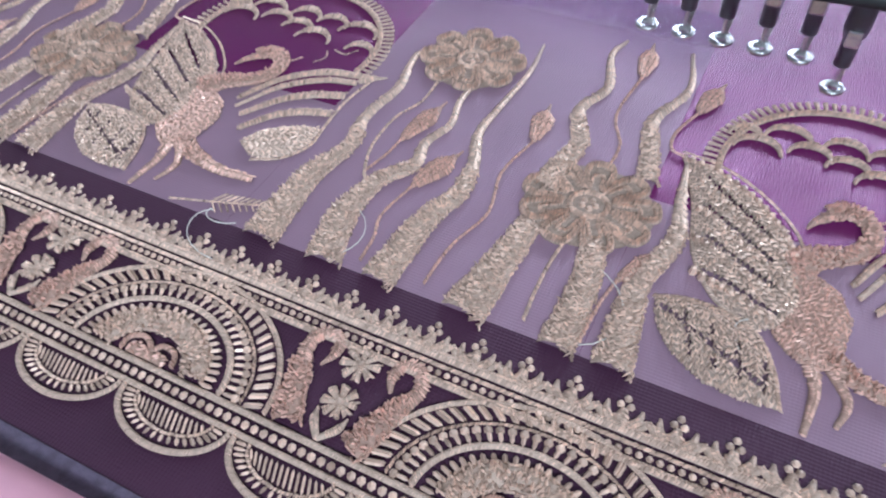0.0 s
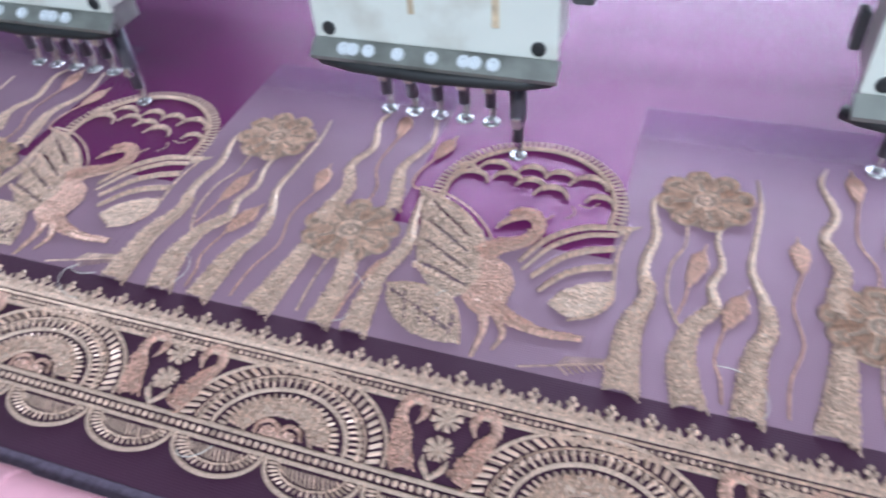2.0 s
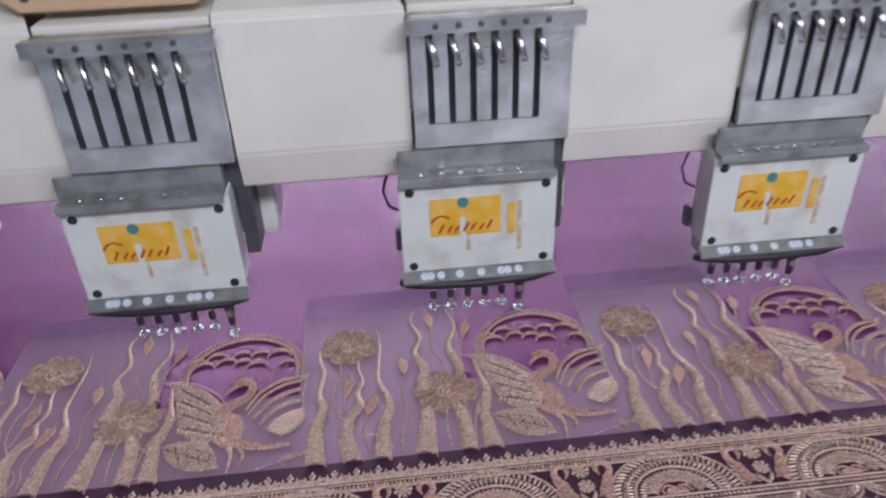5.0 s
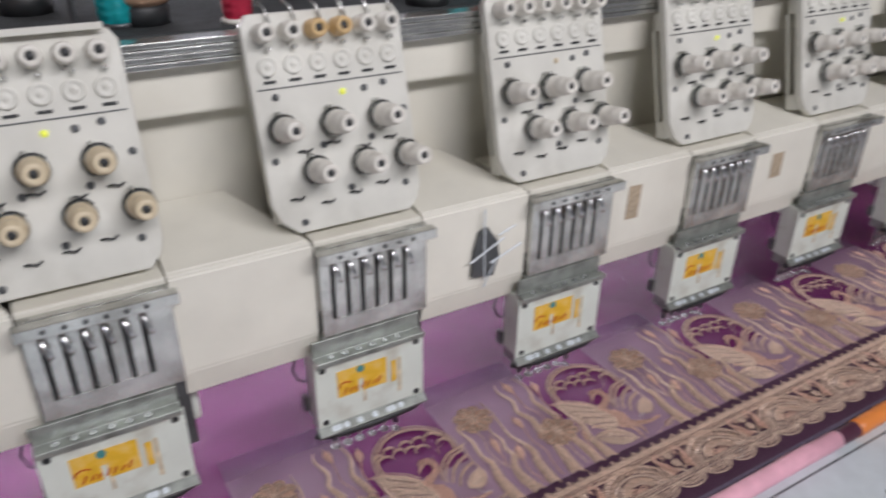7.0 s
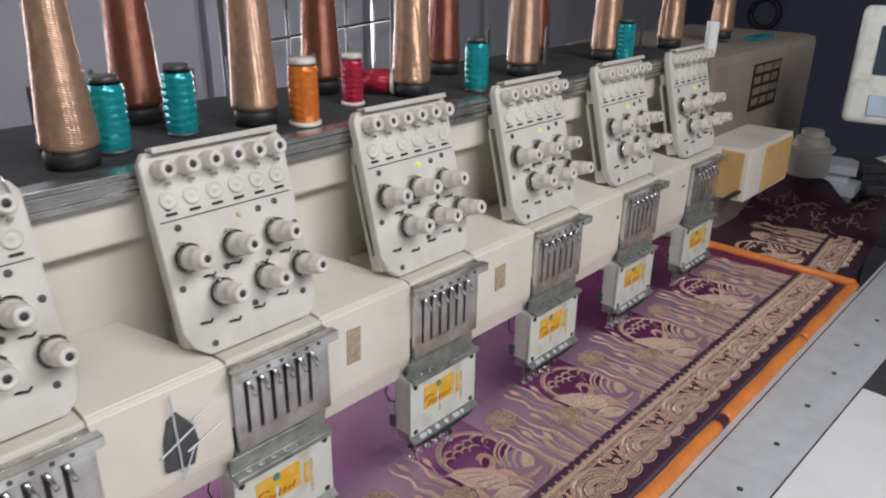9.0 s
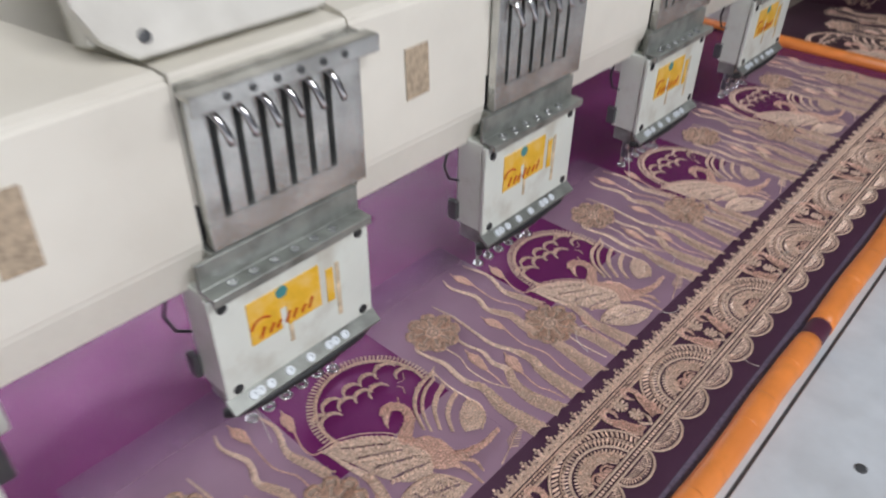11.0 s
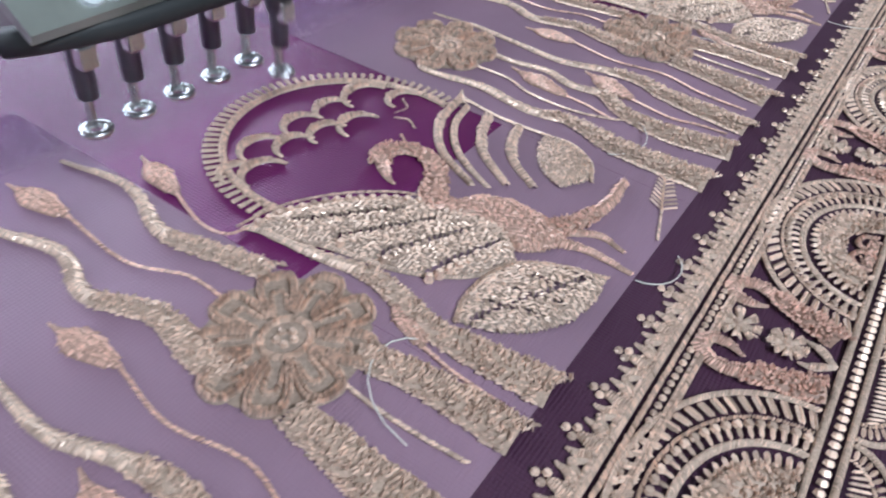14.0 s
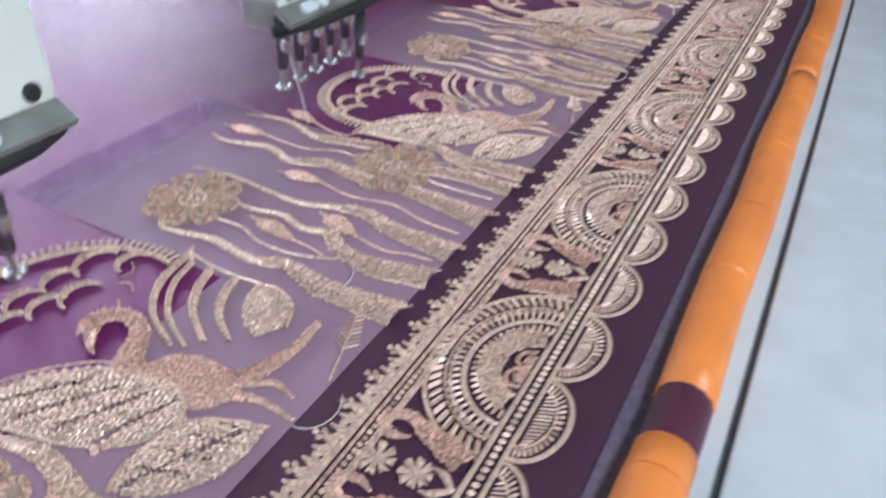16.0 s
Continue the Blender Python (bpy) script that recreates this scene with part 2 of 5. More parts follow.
# ---- mesh helpers ----
def part(name, bm, material, parent=None, label="", smooth=False):
    """Link a bmesh as one mesh object, under a thing or part if one is given."""
    me = bpy.data.meshes.new(name)
    if smooth:
        for f in bm.faces:
            f.smooth = True
    bm.to_mesh(me)
    bm.free()
    return hang(name, me, material, parent, label)


def hang(name, me, material, parent=None, label=""):
    """Link mesh data as an object under a parent."""
    for m in (material if isinstance(material, (list, tuple)) else [material]):
        if me.materials.find(m.name) < 0:
            me.materials.append(m)
    ob = new(name, me)
    if parent:
        ob.parent = parent
    if label:
        tagged(ob, label)
    return ob


def box(x0, x1, y0, y1, z0, z1, bevel=0.0, bm=None, seg=2):
    """A bevelled block between the given limits."""
    bm2 = bmesh.new()
    bmesh.ops.create_cube(bm2, size=1.0)
    for v in bm2.verts:
        v.co = Vector(((x0 + x1) / 2 + v.co.x * (x1 - x0), (y0 + y1) / 2 + v.co.y * (y1 - y0), (z0 + z1) / 2 + v.co.z * (z1 - z0)))
    if bevel:
        bmesh.ops.bevel(bm2, geom=bm2.edges[:], offset=bevel, segments=seg, affect="EDGES", profile=0.6)
    return join(bm, bm2)


def join(bm, other):
    if bm is None:
        return other
    me = bpy.data.meshes.new("tmp")
    other.to_mesh(me)
    other.free()
    bm.from_mesh(me)
    bpy.data.meshes.remove(me)
    return bm


def lathe(rings, m=None, seg=18, bm=None, cap=True):
    """A turned form round z from (radius, height) rings, laid by the matrix m."""
    b = bmesh.new()
    loops = []
    for r, z in rings:
        loops.append([b.verts.new((r * math.cos(2 * math.pi * i / seg), r * math.sin(2 * math.pi * i / seg), z)) for i in range(seg)])
    for a, c in zip(loops, loops[1:]):
        for i in range(seg):
            b.faces.new((a[i], a[(i + 1) % seg], c[(i + 1) % seg], c[i]))
    if cap:
        b.faces.new(loops[0][::-1])
        b.faces.new(loops[-1])
    if m is not None:
        b.transform(m)
    return join(bm, b)


def tube(points, r, seg=8, bm=None, close=True):
    """A round bar along 3D points."""
    b = bmesh.new()
    pts = [Vector(p) for p in points]
    loops = []
    for i, p in enumerate(pts):
        d = (pts[min(i + 1, len(pts) - 1)] - pts[max(i - 1, 0)]).normalized()
        a = d.orthogonal().normalized() if i == 0 else (a - d * a.dot(d)).normalized()
        c = d.cross(a)
        loops.append([b.verts.new(p + r * (math.cos(2 * math.pi * k / seg) * a + math.sin(2 * math.pi * k / seg) * c)) for k in range(seg)])
    for u, v in zip(loops, loops[1:]):
        for k in range(seg):
            b.faces.new((u[k], u[(k + 1) % seg], v[(k + 1) % seg], v[k]))
    if close:
        b.faces.new(loops[0][::-1])
        b.faces.new(loops[-1])
    return join(bm, b)


def slab(outline, y0, y1, bevel=0.0):
    """A plate in the x-z plane from an outline of (x, z), between two depths."""
    b = bmesh.new()
    f = b.faces.new([b.verts.new((x, y0, z)) for x, z in outline])
    g = bmesh.ops.extrude_face_region(b, geom=[f])
    for v in g["geom"]:
        if isinstance(v, bmesh.types.BMVert):
            v.co.y = y1
    bmesh.ops.recalc_face_normals(b, faces=b.faces[:])
    if bevel:
        bmesh.ops.bevel(b, geom=b.edges[:], offset=bevel, segments=2, affect="EDGES", profile=0.6)
    return b


P = 0.25            # pitch of the sewing heads and of the motif
TOP = 0.800         # height of the cloth
RX = lambda a: Matrix.Rotation(radians(a), 4, "X")

# ---- setting ----
def structure(ob, label, category):
    return tagged(ob, label, category, kind="structure")


floor = structure(part("floor", box(-3.2, 4.6, -3.0, 2.2, -0.1, 0.0), M_FLOOR), "bare grey concrete workshop floor", "floor")
ceiling = structure(part("ceiling", box(-3.2, 4.6, -3.0, 2.2, 3.0, 3.1), M_CEIL), "plain white painted workshop ceiling", "ceiling")
structure(part("wall_north", box(-3.2, 4.6, 1.50, 1.65, 0, 3.0), M_WALL), "grey painted workshop wall behind the machine", "wall")
structure(part("wall_south", box(-3.2, 4.6, -3.15, -3.0, 0, 3.0), M_WALL), "grey painted workshop wall", "wall")
structure(part("wall_west", box(-3.35, -3.2, -3.0, 2.2, 0, 3.0), M_WALL), "grey painted workshop wall", "wall")
structure(part("wall_east", box(4.6, 4.75, -3.0, 2.2, 0, 3.0), M_NAVY), "dark blue painted workshop wall", "wall")


# ---- embroidery ----
class Sewn:
    """Collects single stitches, cords and beads, in millimetres on the cloth."""

    def __init__(self):
        self.v, self.f, self.mi, self.n = [], [], [], 0

    def add(self, verts, faces, mat_index=0):
        verts = np.asarray(verts, float).reshape(-1, 3)
        self.v.append(verts)
        self.f += [tuple(i + self.n for i in face) for face in faces]
        self.mi += [mat_index] * len(faces)
        self.n += len(verts)

    def stitch(self, a, b, w=0.95, h=0.75, z=0.25, zb=None):
        """One thread from a to b, arched and three-sided."""
        a, b = np.array(a, float), np.array(b, float)
        zb = z if zb is None else zb
        d = b - a
        length = np.hypot(*d)
        if length < 0.3:
            return
        d /= length
        s = np.array([-d[1], d[0]]) * w / 2
        e = min(0.28 * length, 1.0)
        p, q = a + d * e, b - d * e
        k = e / length
        zp, zq = z + (zb - z) * k, zb + (z - zb) * k
        lift = h * random.uniform(0.85, 1.1)
        verts = [(*a, z), (*(p + s), zp + h * 0.2), (*p, zp + lift), (*(p - s), zp + h * 0.2), (*(q + s), zq + h * 0.2), (*q, zq + lift), (*(q - s), zq + h * 0.2), (*b, zb)]
        self.add(verts, [(0, 2, 1), (0, 3, 2), (1, 2, 5, 4), (2, 3, 6, 5), (7, 4, 5), (7, 5, 6)])

    def bed(self, left, right, top):
        """The domed padding under satin stitches."""
        verts, faces = [], []
        for l, r, h in zip(left, right, top):
            verts += [(*(l + (r - l) * t), 0.02 + h * (1 - (2 * t - 1) ** 2)) for t in (0, 0.2, 0.5, 0.8, 1)]
        for i in range(len(left) - 1):
            a = 5 * i
            faces += [(a + c, a + c + 1, a + c + 6, a + c + 5) for c in range(4)]
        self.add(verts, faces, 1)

    def satin(self, points, widths, pitch=0.8, slant=0.35, w=0.85, h=0.6, close=False, pad=0.25):
        """Satin stitches across a padded band that follows the points."""
        c, wid = curve(points, widths, pitch * 0.86, close)
        d = np.gradient(c, axis=0)
        d /= np.maximum(np.hypot(d[:, 0], d[:, 1]), 1e-6)[:, None]
        n = np.stack([-d[:, 1], d[:, 0]], 1)
        left, right = c + n * wid[:, None] / 2, c - n * wid[:, None] / 2
        dome = np.minimum(pad * wid + 0.35, 3.0)
        if wid.max() > 1.8:
            self.bed(left, right, dome)
        for i in range(len(c)):
            sl = d[i] * slant * wid[i] / 2
            a, b = left[i] + sl, right[i] - sl
            jitter = np.array([random.uniform(-0.15, 0.15), random.uniform(-0.15, 0.15)])
            if wid[i] > 3.5:        # ragged ends
                a, b = a + n[i] * random.uniform(-0.5, 0.9), b - n[i] * random.uniform(-0.5, 0.9)
            k = max(1, int(round(wid[i] / 4.2)))
            if k == 1 and wid[i] > 2.4:
                k = 2
            cuts = np.linspace(0, 1, k + 1)
            if k > 2:
                cuts[1:-1] += np.array([random.uniform(-0.1, 0.1) for _ in range(k - 1)])
            rise = lambda t: 0.12 + (dome[i] * (1 - (2 * t - 1) ** 2) if wid.max() > 1.8 else 0.1)
            if wid[i] > 5.5:        # wide bands are filled with short crossing stitches
                for _ in range(max(2, int(wid[i] / 1.7))):
                    t = random.uniform(0.06, 0.94)
                    mid = a + (b - a) * t + d[i] * random.uniform(-0.5, 0.5)
                    turn = random.uniform(-0.75, 0.75)
                    way = (n[i] * math.cos(turn) + d[i] * math.sin(turn)) * random.uniform(0.7, 1.5)
                    self.stitch(mid - way, mid + way, w * 0.8, h * random.uniform(0.7, 1.5), rise(max(0, t - 0.1)) + 0.1, rise(min(1, t + 0.1)) + 0.1)
                for t in (0.03, 0.97):
                    e_ = a + (b - a) * t
                    self.stitch(e_ - d[i] * 0.7 - n[i] * 0.3, e_ + d[i] * 0.7 + n[i] * 0.4, w, h * 1.2, 0.2, 0.2)
                continue
            for t0, t1 in zip(cuts, cuts[1:]):
                self.stitch(a + (b - a) * t0 + jitter, a + (b - a) * t1 + jitter * 0.5, w * 0.85, h * 0.75, rise(t0), rise(t1))

    def cord(self, points, w=1.8, pitch=1.0, h=0.9, close=False):
        """A twisted cord."""
        self.satin(points, [w, w], pitch, 0.9, w * 0.62, h, close)

    def fill(self, outline, angle=0.0, pitch=1.0, length=4.0, h=0.7, w=1.0, lift=0.35, slits=()):
        """Rows of stitches over an outline, left open along slits (x, y, x, y, half width)."""
        o = np.array(outline, float)
        swell = lift + 1.9

        def rise(p):
            e = np.roll(o, -1, 0) - o
            t = np.clip(((p - o) * e).sum(1) / (e * e).sum(1), 0, 1)
            far = np.hypot(*(p - o - e * t[:, None]).T).min()
            return 0.1 + swell * min(1.0, far / 5.0) ** 0.6
        cell = 0.9
        x0, y0 = o.min(0) - cell
        nx, ny = (np.ptp(o, axis=0) / cell).astype(int) + 3
        gx, gy = x0 + cell * np.arange(nx), y0 + cell * np.arange(ny)
        keep, height = np.zeros((nx, ny), bool), np.full((nx, ny), 0.02)
        for i, x in enumerate(gx):
            for j, y in enumerate(gy):
                p = np.array((x, y))
                if inside(p, o):
                    keep[i, j] = not any(near(p, sl) for sl in slits)
                    height[i, j] = rise(p) - 0.12
        number, verts, faces = {}, [], []
        for i in range(nx - 1):
            for j in range(ny - 1):
                quad = [(i, j), (i + 1, j), (i + 1, j + 1), (i, j + 1)]
                if sum(keep[q] for q in quad) >= 3:
                    for q in quad:
                        if q not in number:
                            number[q] = len(verts)
                            verts.append((gx[q[0]], gy[q[1]], height[q] if keep[q] else 0.02))
                    faces.append(tuple(number[q] for q in quad))
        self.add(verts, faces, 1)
        ca, sa = math.cos(radians(angle)), math.sin(radians(angle))
        rot = np.array([[ca, sa], [-sa, ca]])
        r = o @ rot.T
        y = r[:, 1].min() + pitch / 2
        while y < r[:, 1].max():
            cross = []
            for p, q in zip(r, np.roll(r, -1, 0)):
                if (p[1] - y) * (q[1] - y) < 0:
                    cross.append(p[0] + (q[0] - p[0]) * (y - p[1]) / (q[1] - p[1]))
            cross.sort()
            for x0, x1 in zip(cross[::2], cross[1::2]):
                x = x0
                step = length * random.uniform(0.4, 1.0)
                while x < x1:
                    e = min(x + step, x1)
                    if x1 - e < 0.8:
                        e = x1
                    a, b = rot.T @ (x, y + random.uniform(-0.4, 0.4)), rot.T @ (e, y + random.uniform(-0.4, 0.4))
                    if not any(near((a + b) / 2, sl) for sl in slits):
                        turn = random.uniform(-0.8, 0.8)
                        way = (b - a) * min(0.5, 1.3 / max(np.hypot(*(b - a)), 0.3))
                        way = np.array((way[0] * math.cos(turn) - way[1] * math.sin(turn), way[0] * math.sin(turn) + way[1] * math.cos(turn)))
                        a, b = (a + b) / 2 - way, (a + b) / 2 + way
                        self.stitch(a, b, w, h * random.uniform(0.85, 1.2), rise(a), rise(b))
                    x, step = e, length * random.uniform(0.8, 1.15)
            y += pitch

    def bead(self, c, r=1.4, h=1.1):
        """A padded knot."""
        ring = [(c[0] + r * math.cos(k * math.pi / 3), c[1] + r * math.sin(k * math.pi / 3), 0.1) for k in range(6)]
        ring2 = [(c[0] + 0.65 * r * math.cos(k * math.pi / 3 + 0.5), c[1] + 0.65 * r * math.sin(k * math.pi / 3 + 0.5), h * 0.8) for k in range(6)]
        faces = [(k, (k + 1) % 6, 6 + (k + 1) % 6, 6 + k) for k in range(6)] + [(6 + k, 6 + (k + 1) % 6, 12) for k in range(6)]
        self.add(ring + ring2 + [(*c, h)], faces)

    def mesh(self, name):
        me = bpy.data.meshes.new(name)
        verts = np.concatenate(self.v) * 0.001
        me.from_pydata(verts.tolist(), [], self.f)
        me.polygons.foreach_set("material_index", self.mi)
        me.update()
        return me


def curve(points, widths, pitch, close=False):
    """A smooth line through the points at even steps, with widths eased along it."""
    p = np.array(points, float)
    ext = np.vstack([p[-2], p, p[1]]) if close else np.vstack([2 * p[0] - p[1], p, 2 * p[-1] - p[-2]])
    dense, size = [], []
    w = np.interp(np.linspace(0, 1, len(p)), np.linspace(0, 1, len(widths)), widths)
    for i in range(len(p) - 1):
        a, b, c, d = ext[i:i + 4]
        for t in np.linspace(0, 1, 14, endpoint=False):
            dense.append(0.5 * (2 * b + (c - a) * t + (2 * a - 5 * b + 4 * c - d) * t * t + (3 * b - a - 3 * c + d) * t ** 3))
            size.append(w[i] + (w[i + 1] - w[i]) * t)
    dense.append(p[-1])
    size.append(w[-1])
    dense = np.array(dense)
    s = np.r_[0, np.cumsum(np.hypot(*np.diff(dense, axis=0).T))]
    k = max(3, int(s[-1] / pitch) + 1)
    at = np.linspace(0, s[-1], k)
    return np.stack([np.interp(at, s, dense[:, 0]), np.interp(at, s, dense[:, 1])], 1), np.interp(at, s, size)


def inside(p, o):
    """Whether a point lies within an outline."""
    q = np.roll(o, -1, 0)
    cut = (o[:, 1] > p[1]) != (q[:, 1] > p[1])
    run = np.where(q[:, 1] == o[:, 1], 1e-9, q[:, 1] - o[:, 1])
    return bool((cut & (p[0] < o[:, 0] + (q[:, 0] - o[:, 0]) * (p[1] - o[:, 1]) / run)).sum() % 2)


def near(p, slit):
    """Whether a point lies in a slit."""
    a, b = np.array(slit[:2]), np.array(slit[2:4])
    t = np.clip((p - a) @ (b - a) / ((b - a) @ (b - a)), 0, 1)
    return np.hypot(*(p - a - t * (b - a))) < slit[4]


def ring(cx, cy, rx, ry, a0, a1, n=24):
    return [(cx + rx * math.cos(radians(a0 + (a1 - a0) * i / n)), cy + ry * math.sin(radians(a0 + (a1 - a0) * i / n))) for i in range(n + 1)]


def sew_flower(rx, ry, petals):
    """A carved lotus: looped petals in relief round a ringed heart."""
    s = Sewn()
    base = ring(0, 0, rx * 0.93, ry * 0.93, 0, 345, 23)
    s.add([(0, 0, 0.4)] + [(*p, 0.1) for p in base], [(0, k + 1, (k + 1) % 24 + 1) for k in range(24)], 1)
    for i in range(petals):
        a = 2 * math.pi * i / petals + 0.25
        half = math.pi / petals * 0.97
        for r0, r1, wide, w, h in ((0.36, 0.96, 0.95, 3.0, 2.6), (0.42, 0.72, 0.48, 2.0, 2.0)):
            loop = []
            for t in np.linspace(-1, 1, 11):
                r = r0 + (r1 - r0) * (1 - abs(t) ** 4.5)
                loop.append((rx * r * math.cos(a + wide * half * t), ry * r * math.sin(a + wide * half * t)))
            s.satin(loop, [w * 0.8, w, w * 0.8], 0.7, 0.5, 0.75, h)
    s.cord(ring(0, 0, rx * 0.27, ry * 0.27, 0, 360, 18), 2.4, 0.9, 2.4)
    for k in range(5):
        s.bead((rx * 0.1 * math.cos(k * 1.26), ry * 0.1 * math.sin(k * 1.26)), 1.4, 1.9)
    return s.mesh("flower")


def sew_band(points, widths):
    s = Sewn()
    s.satin(points, [w * 0.86 for w in widths], 0.8, 0.35, 0.85, 0.65)
    return s.mesh("reed")


def sew_bud(tip, base, width, stalk):
    """A closed bud on a thin stalk."""
    s = Sewn()
    t, b = np.array(tip, float), np.array(base, float)
    d = (b - t)
    m = np.array([-d[1], d[0]]) / np.hypot(*d)
    for side in (-1, 0, 1):
        bend = m * side * width * 0.3
        s.satin([t + d * (0.12 * abs(side)), t + d * 0.45 + bend, b - d * 0.08 * abs(side) + bend * 0.5], [0.8, width * 0.55, width * 0.3], 0.9, 0.5, 0.9, 0.9)
    s.cord([b, *stalk], 1.5, 1.1)
    return s.mesh("bud")


def sew_arch():
    """The ladder-stitched ring round the pond."""
    s = Sewn()
    s.satin(ring(7, 24, 45.6, 45.6, 192, -12, 40), [2.6, 3.0, 2.6], 0.85, 0.7, 0.9, 1.2)
    for a in np.arange(-11, 194, 3.9):
        c, d = math.cos(radians(a)), math.sin(radians(a))
        s.satin([(7 + 46.8 * c, 24 + 46.8 * d), (7 + 49.5 * c, 24 + 49.5 * d), (7 + 52 * c, 24 + 52 * d)], [1.1, 1.5, 2.1], 0.85, 0.2, 0.9, 1.0)
    return s.mesh("arch")


def sew_net():
    """Fish-scale loops hung in the ring, part sewn."""
    s = Sewn()
    loops = ((-27, 37, 9), (-17, 48, 9), (-8, 41, 8), (4, 49, 8), (6, 38, 8), (18, 33, 9), (20, 48, 8), (36, 45, 10), (44, 33, 7), (-33, 45, 6))
    for cx, cy, r in loops:
        s.satin(ring(cx, cy - 4, r, r * 0.95, 0, 180, 11), [1.2, 4.0, 1.2], 0.75, 0.5, 0.8, 1.1)
    s.cord([(31, 24), (33, 19), (30, 14)], 1.0)
    s.cord([(44, 30), (40, 25), (34, 26)], 0.9)
    return s.mesh("scale_net")


def sew_swan():
    """A swan with one raised wing, its neck bent back, and two legs."""
    s = Sewn()
    wing = [(-51, 19), (-36, 15), (-21, 6), (-9, -6), (-3, -17), (4, -30), (2, -46), (-10, -53), (-25, -46), (-36, -29), (-42, -5)]
    slits = [(-40 + 2.5 * k, 8 - 14.5 * k, -14 + 2.5 * k, -13 - 11 * k, 0.75) for k in range(4)]
    s.fill(wing, -44, 0.7, 2.3, 0.6, 0.8, 0.5, slits)
    s.cord([(-52, 21), (-36, 18), (-20, 9), (-7, -4), (-1, -16)], 1.3, 1.0, 0.9)
    s.cord([(-51, 19), (-42, -5), (-36, -29), (-25, -46), (-10, -53)], 2.0, 1.1, 1.1)
    edge, _ = curve([(-48, 16), (-36, 12.5), (-22, 4), (-11, -8), (-5, -18)], [1, 1], 3.6)
    for x, y in edge:
        s.bead((x, y), 1.7, 3.6)
    for x0, y0, x1, y1, _ in slits:
        for k in range(9):
            t = k / 8
            x, y = x0 + (x1 - x0) * t, y0 + (y1 - y0) * t
            s.bead((x - 1.7, y - 2.6), 1.55, 3.7)
    return s.mesh("wing")


def sew_swan_body():
    s = Sewn()
    body = [(-8, -18), (2, -22), (11, -27), (16, -38), (15, -50), (10, -61), (2, -60), (-6, -53), (-4, -38), (-8, -28)]
    s.fill(body, 75, 0.66, 2.6, 0.55, 0.75, 0.9)
    s.satin([(-6, -24), (2, -15), (13, -8), (18, 1), (16, 9), (9, 12.5), (2, 9)], [15, 9, 7, 6, 6.5, 8, 6], 1.0, 0.3, 1.0, 0.9)
    s.satin([(4, 9), (-1, 3), (-3, -1.5)], [5, 3, 0.8], 0.9, 0.3, 0.9, 0.8)
    s.cord([(17, 8), (20, 11), (23, 15)], 1.3)
    s.satin([(9, -53), (21, -60), (36, -63), (52, -62)], [8, 6, 5, 3.5], 1.0, 0.3, 1.0, 0.9)
    s.satin([(6, -58), (9, -68), (8, -84)], [5, 3.5, 2], 1.0, 0.3, 1.0, 0.8)
    s.satin([(12, -58), (18, -68), (16, -78)], [4, 3, 1.6], 1.0, 0.3, 1.0, 0.8)
    s.cord([(12, -30), (8, -36), (9, -43), (13, -46)], 1.4, 1.0, 1.8)
    return s.mesh("swan_body")


def sew_fan():
    """The spread wing: curved ribs and a padded shell."""
    s = Sewn()
    for pts, w in (([(14, -22), (24, -3), (40, 9.5), (62, 14)], 2.6), ([(16.5, -27), (27, -8), (42, 4), (57, 8)], 2.2), ([(22, -31), (33, -15), (44, -7), (57, -2)], 2.8),
                   ([(27, -39), (36, -26), (46, -19), (58, -15)], 2.8)):
        s.satin(pts, [w * 0.9, w * 1.4, w * 1.3], 0.9, 0.5, 0.9, 1.1)
    shell = [(33, -46), (37, -37), (44, -31), (52, -27), (60, -25), (61, -35), (57, -44), (50, -50), (43, -52)]
    s.fill(shell, 28, 0.66, 2.6, 0.55, 0.75, 0.9)
    s.cord([(62, 14), (59, -6), (60, -25), (61, -36), (55, -47), (44, -53)], 1.8, 1.1)
    s.cord([(38, -46), (45, -40), (54, -36)], 1.3, 1.1, 2.2)
    s.satin([(57, 10), (62, 14), (67, 17)], [4, 3, 1], 1.0)
    return s.mesh("fan_wing")


def sew_leaf():
    s = Sewn()
    veins = [(-33 + 9 * k, -55 - 3 * k, -27 + 7.5 * k, -72 - 1.4 * k, 0.42) for k in range(4)] + [(-40, -57, -6, -74, 0.55)]
    s.fill([(-43, -53), (-34, -50), (-22, -50), (-10, -55), (-3, -66), (1, -79), (-10, -81), (-22, -79), (-33, -72), (-40, -63)], -70, 0.66, 2.4, 0.55, 0.75, 0.7, veins)
    s.cord([(-43, -53), (-34, -50), (-22, -50), (-10, -55), (-3, -66), (1, -79)], 1.5, 1.0, 1.3)
    return s.mesh("leaf")


def sew_twig():
    s = Sewn()
    s.cord([(29, -84), (46, -78.5), (66, -72)], 1.2)
    for k in range(8):
        x, y = 45 + 2.5 * k, -78.8 + 0.8 * k
        r = 1.0 - 0.06 * k
        s.stitch((x, y), (x + 3.6 * r, y + 6.0 * r), 0.75, 0.9, 0.3)
        s.stitch((x, y), (x + 5.0 * r, y - 4.4 * r), 0.75, 0.9, 0.3)
    return s.mesh("twig")


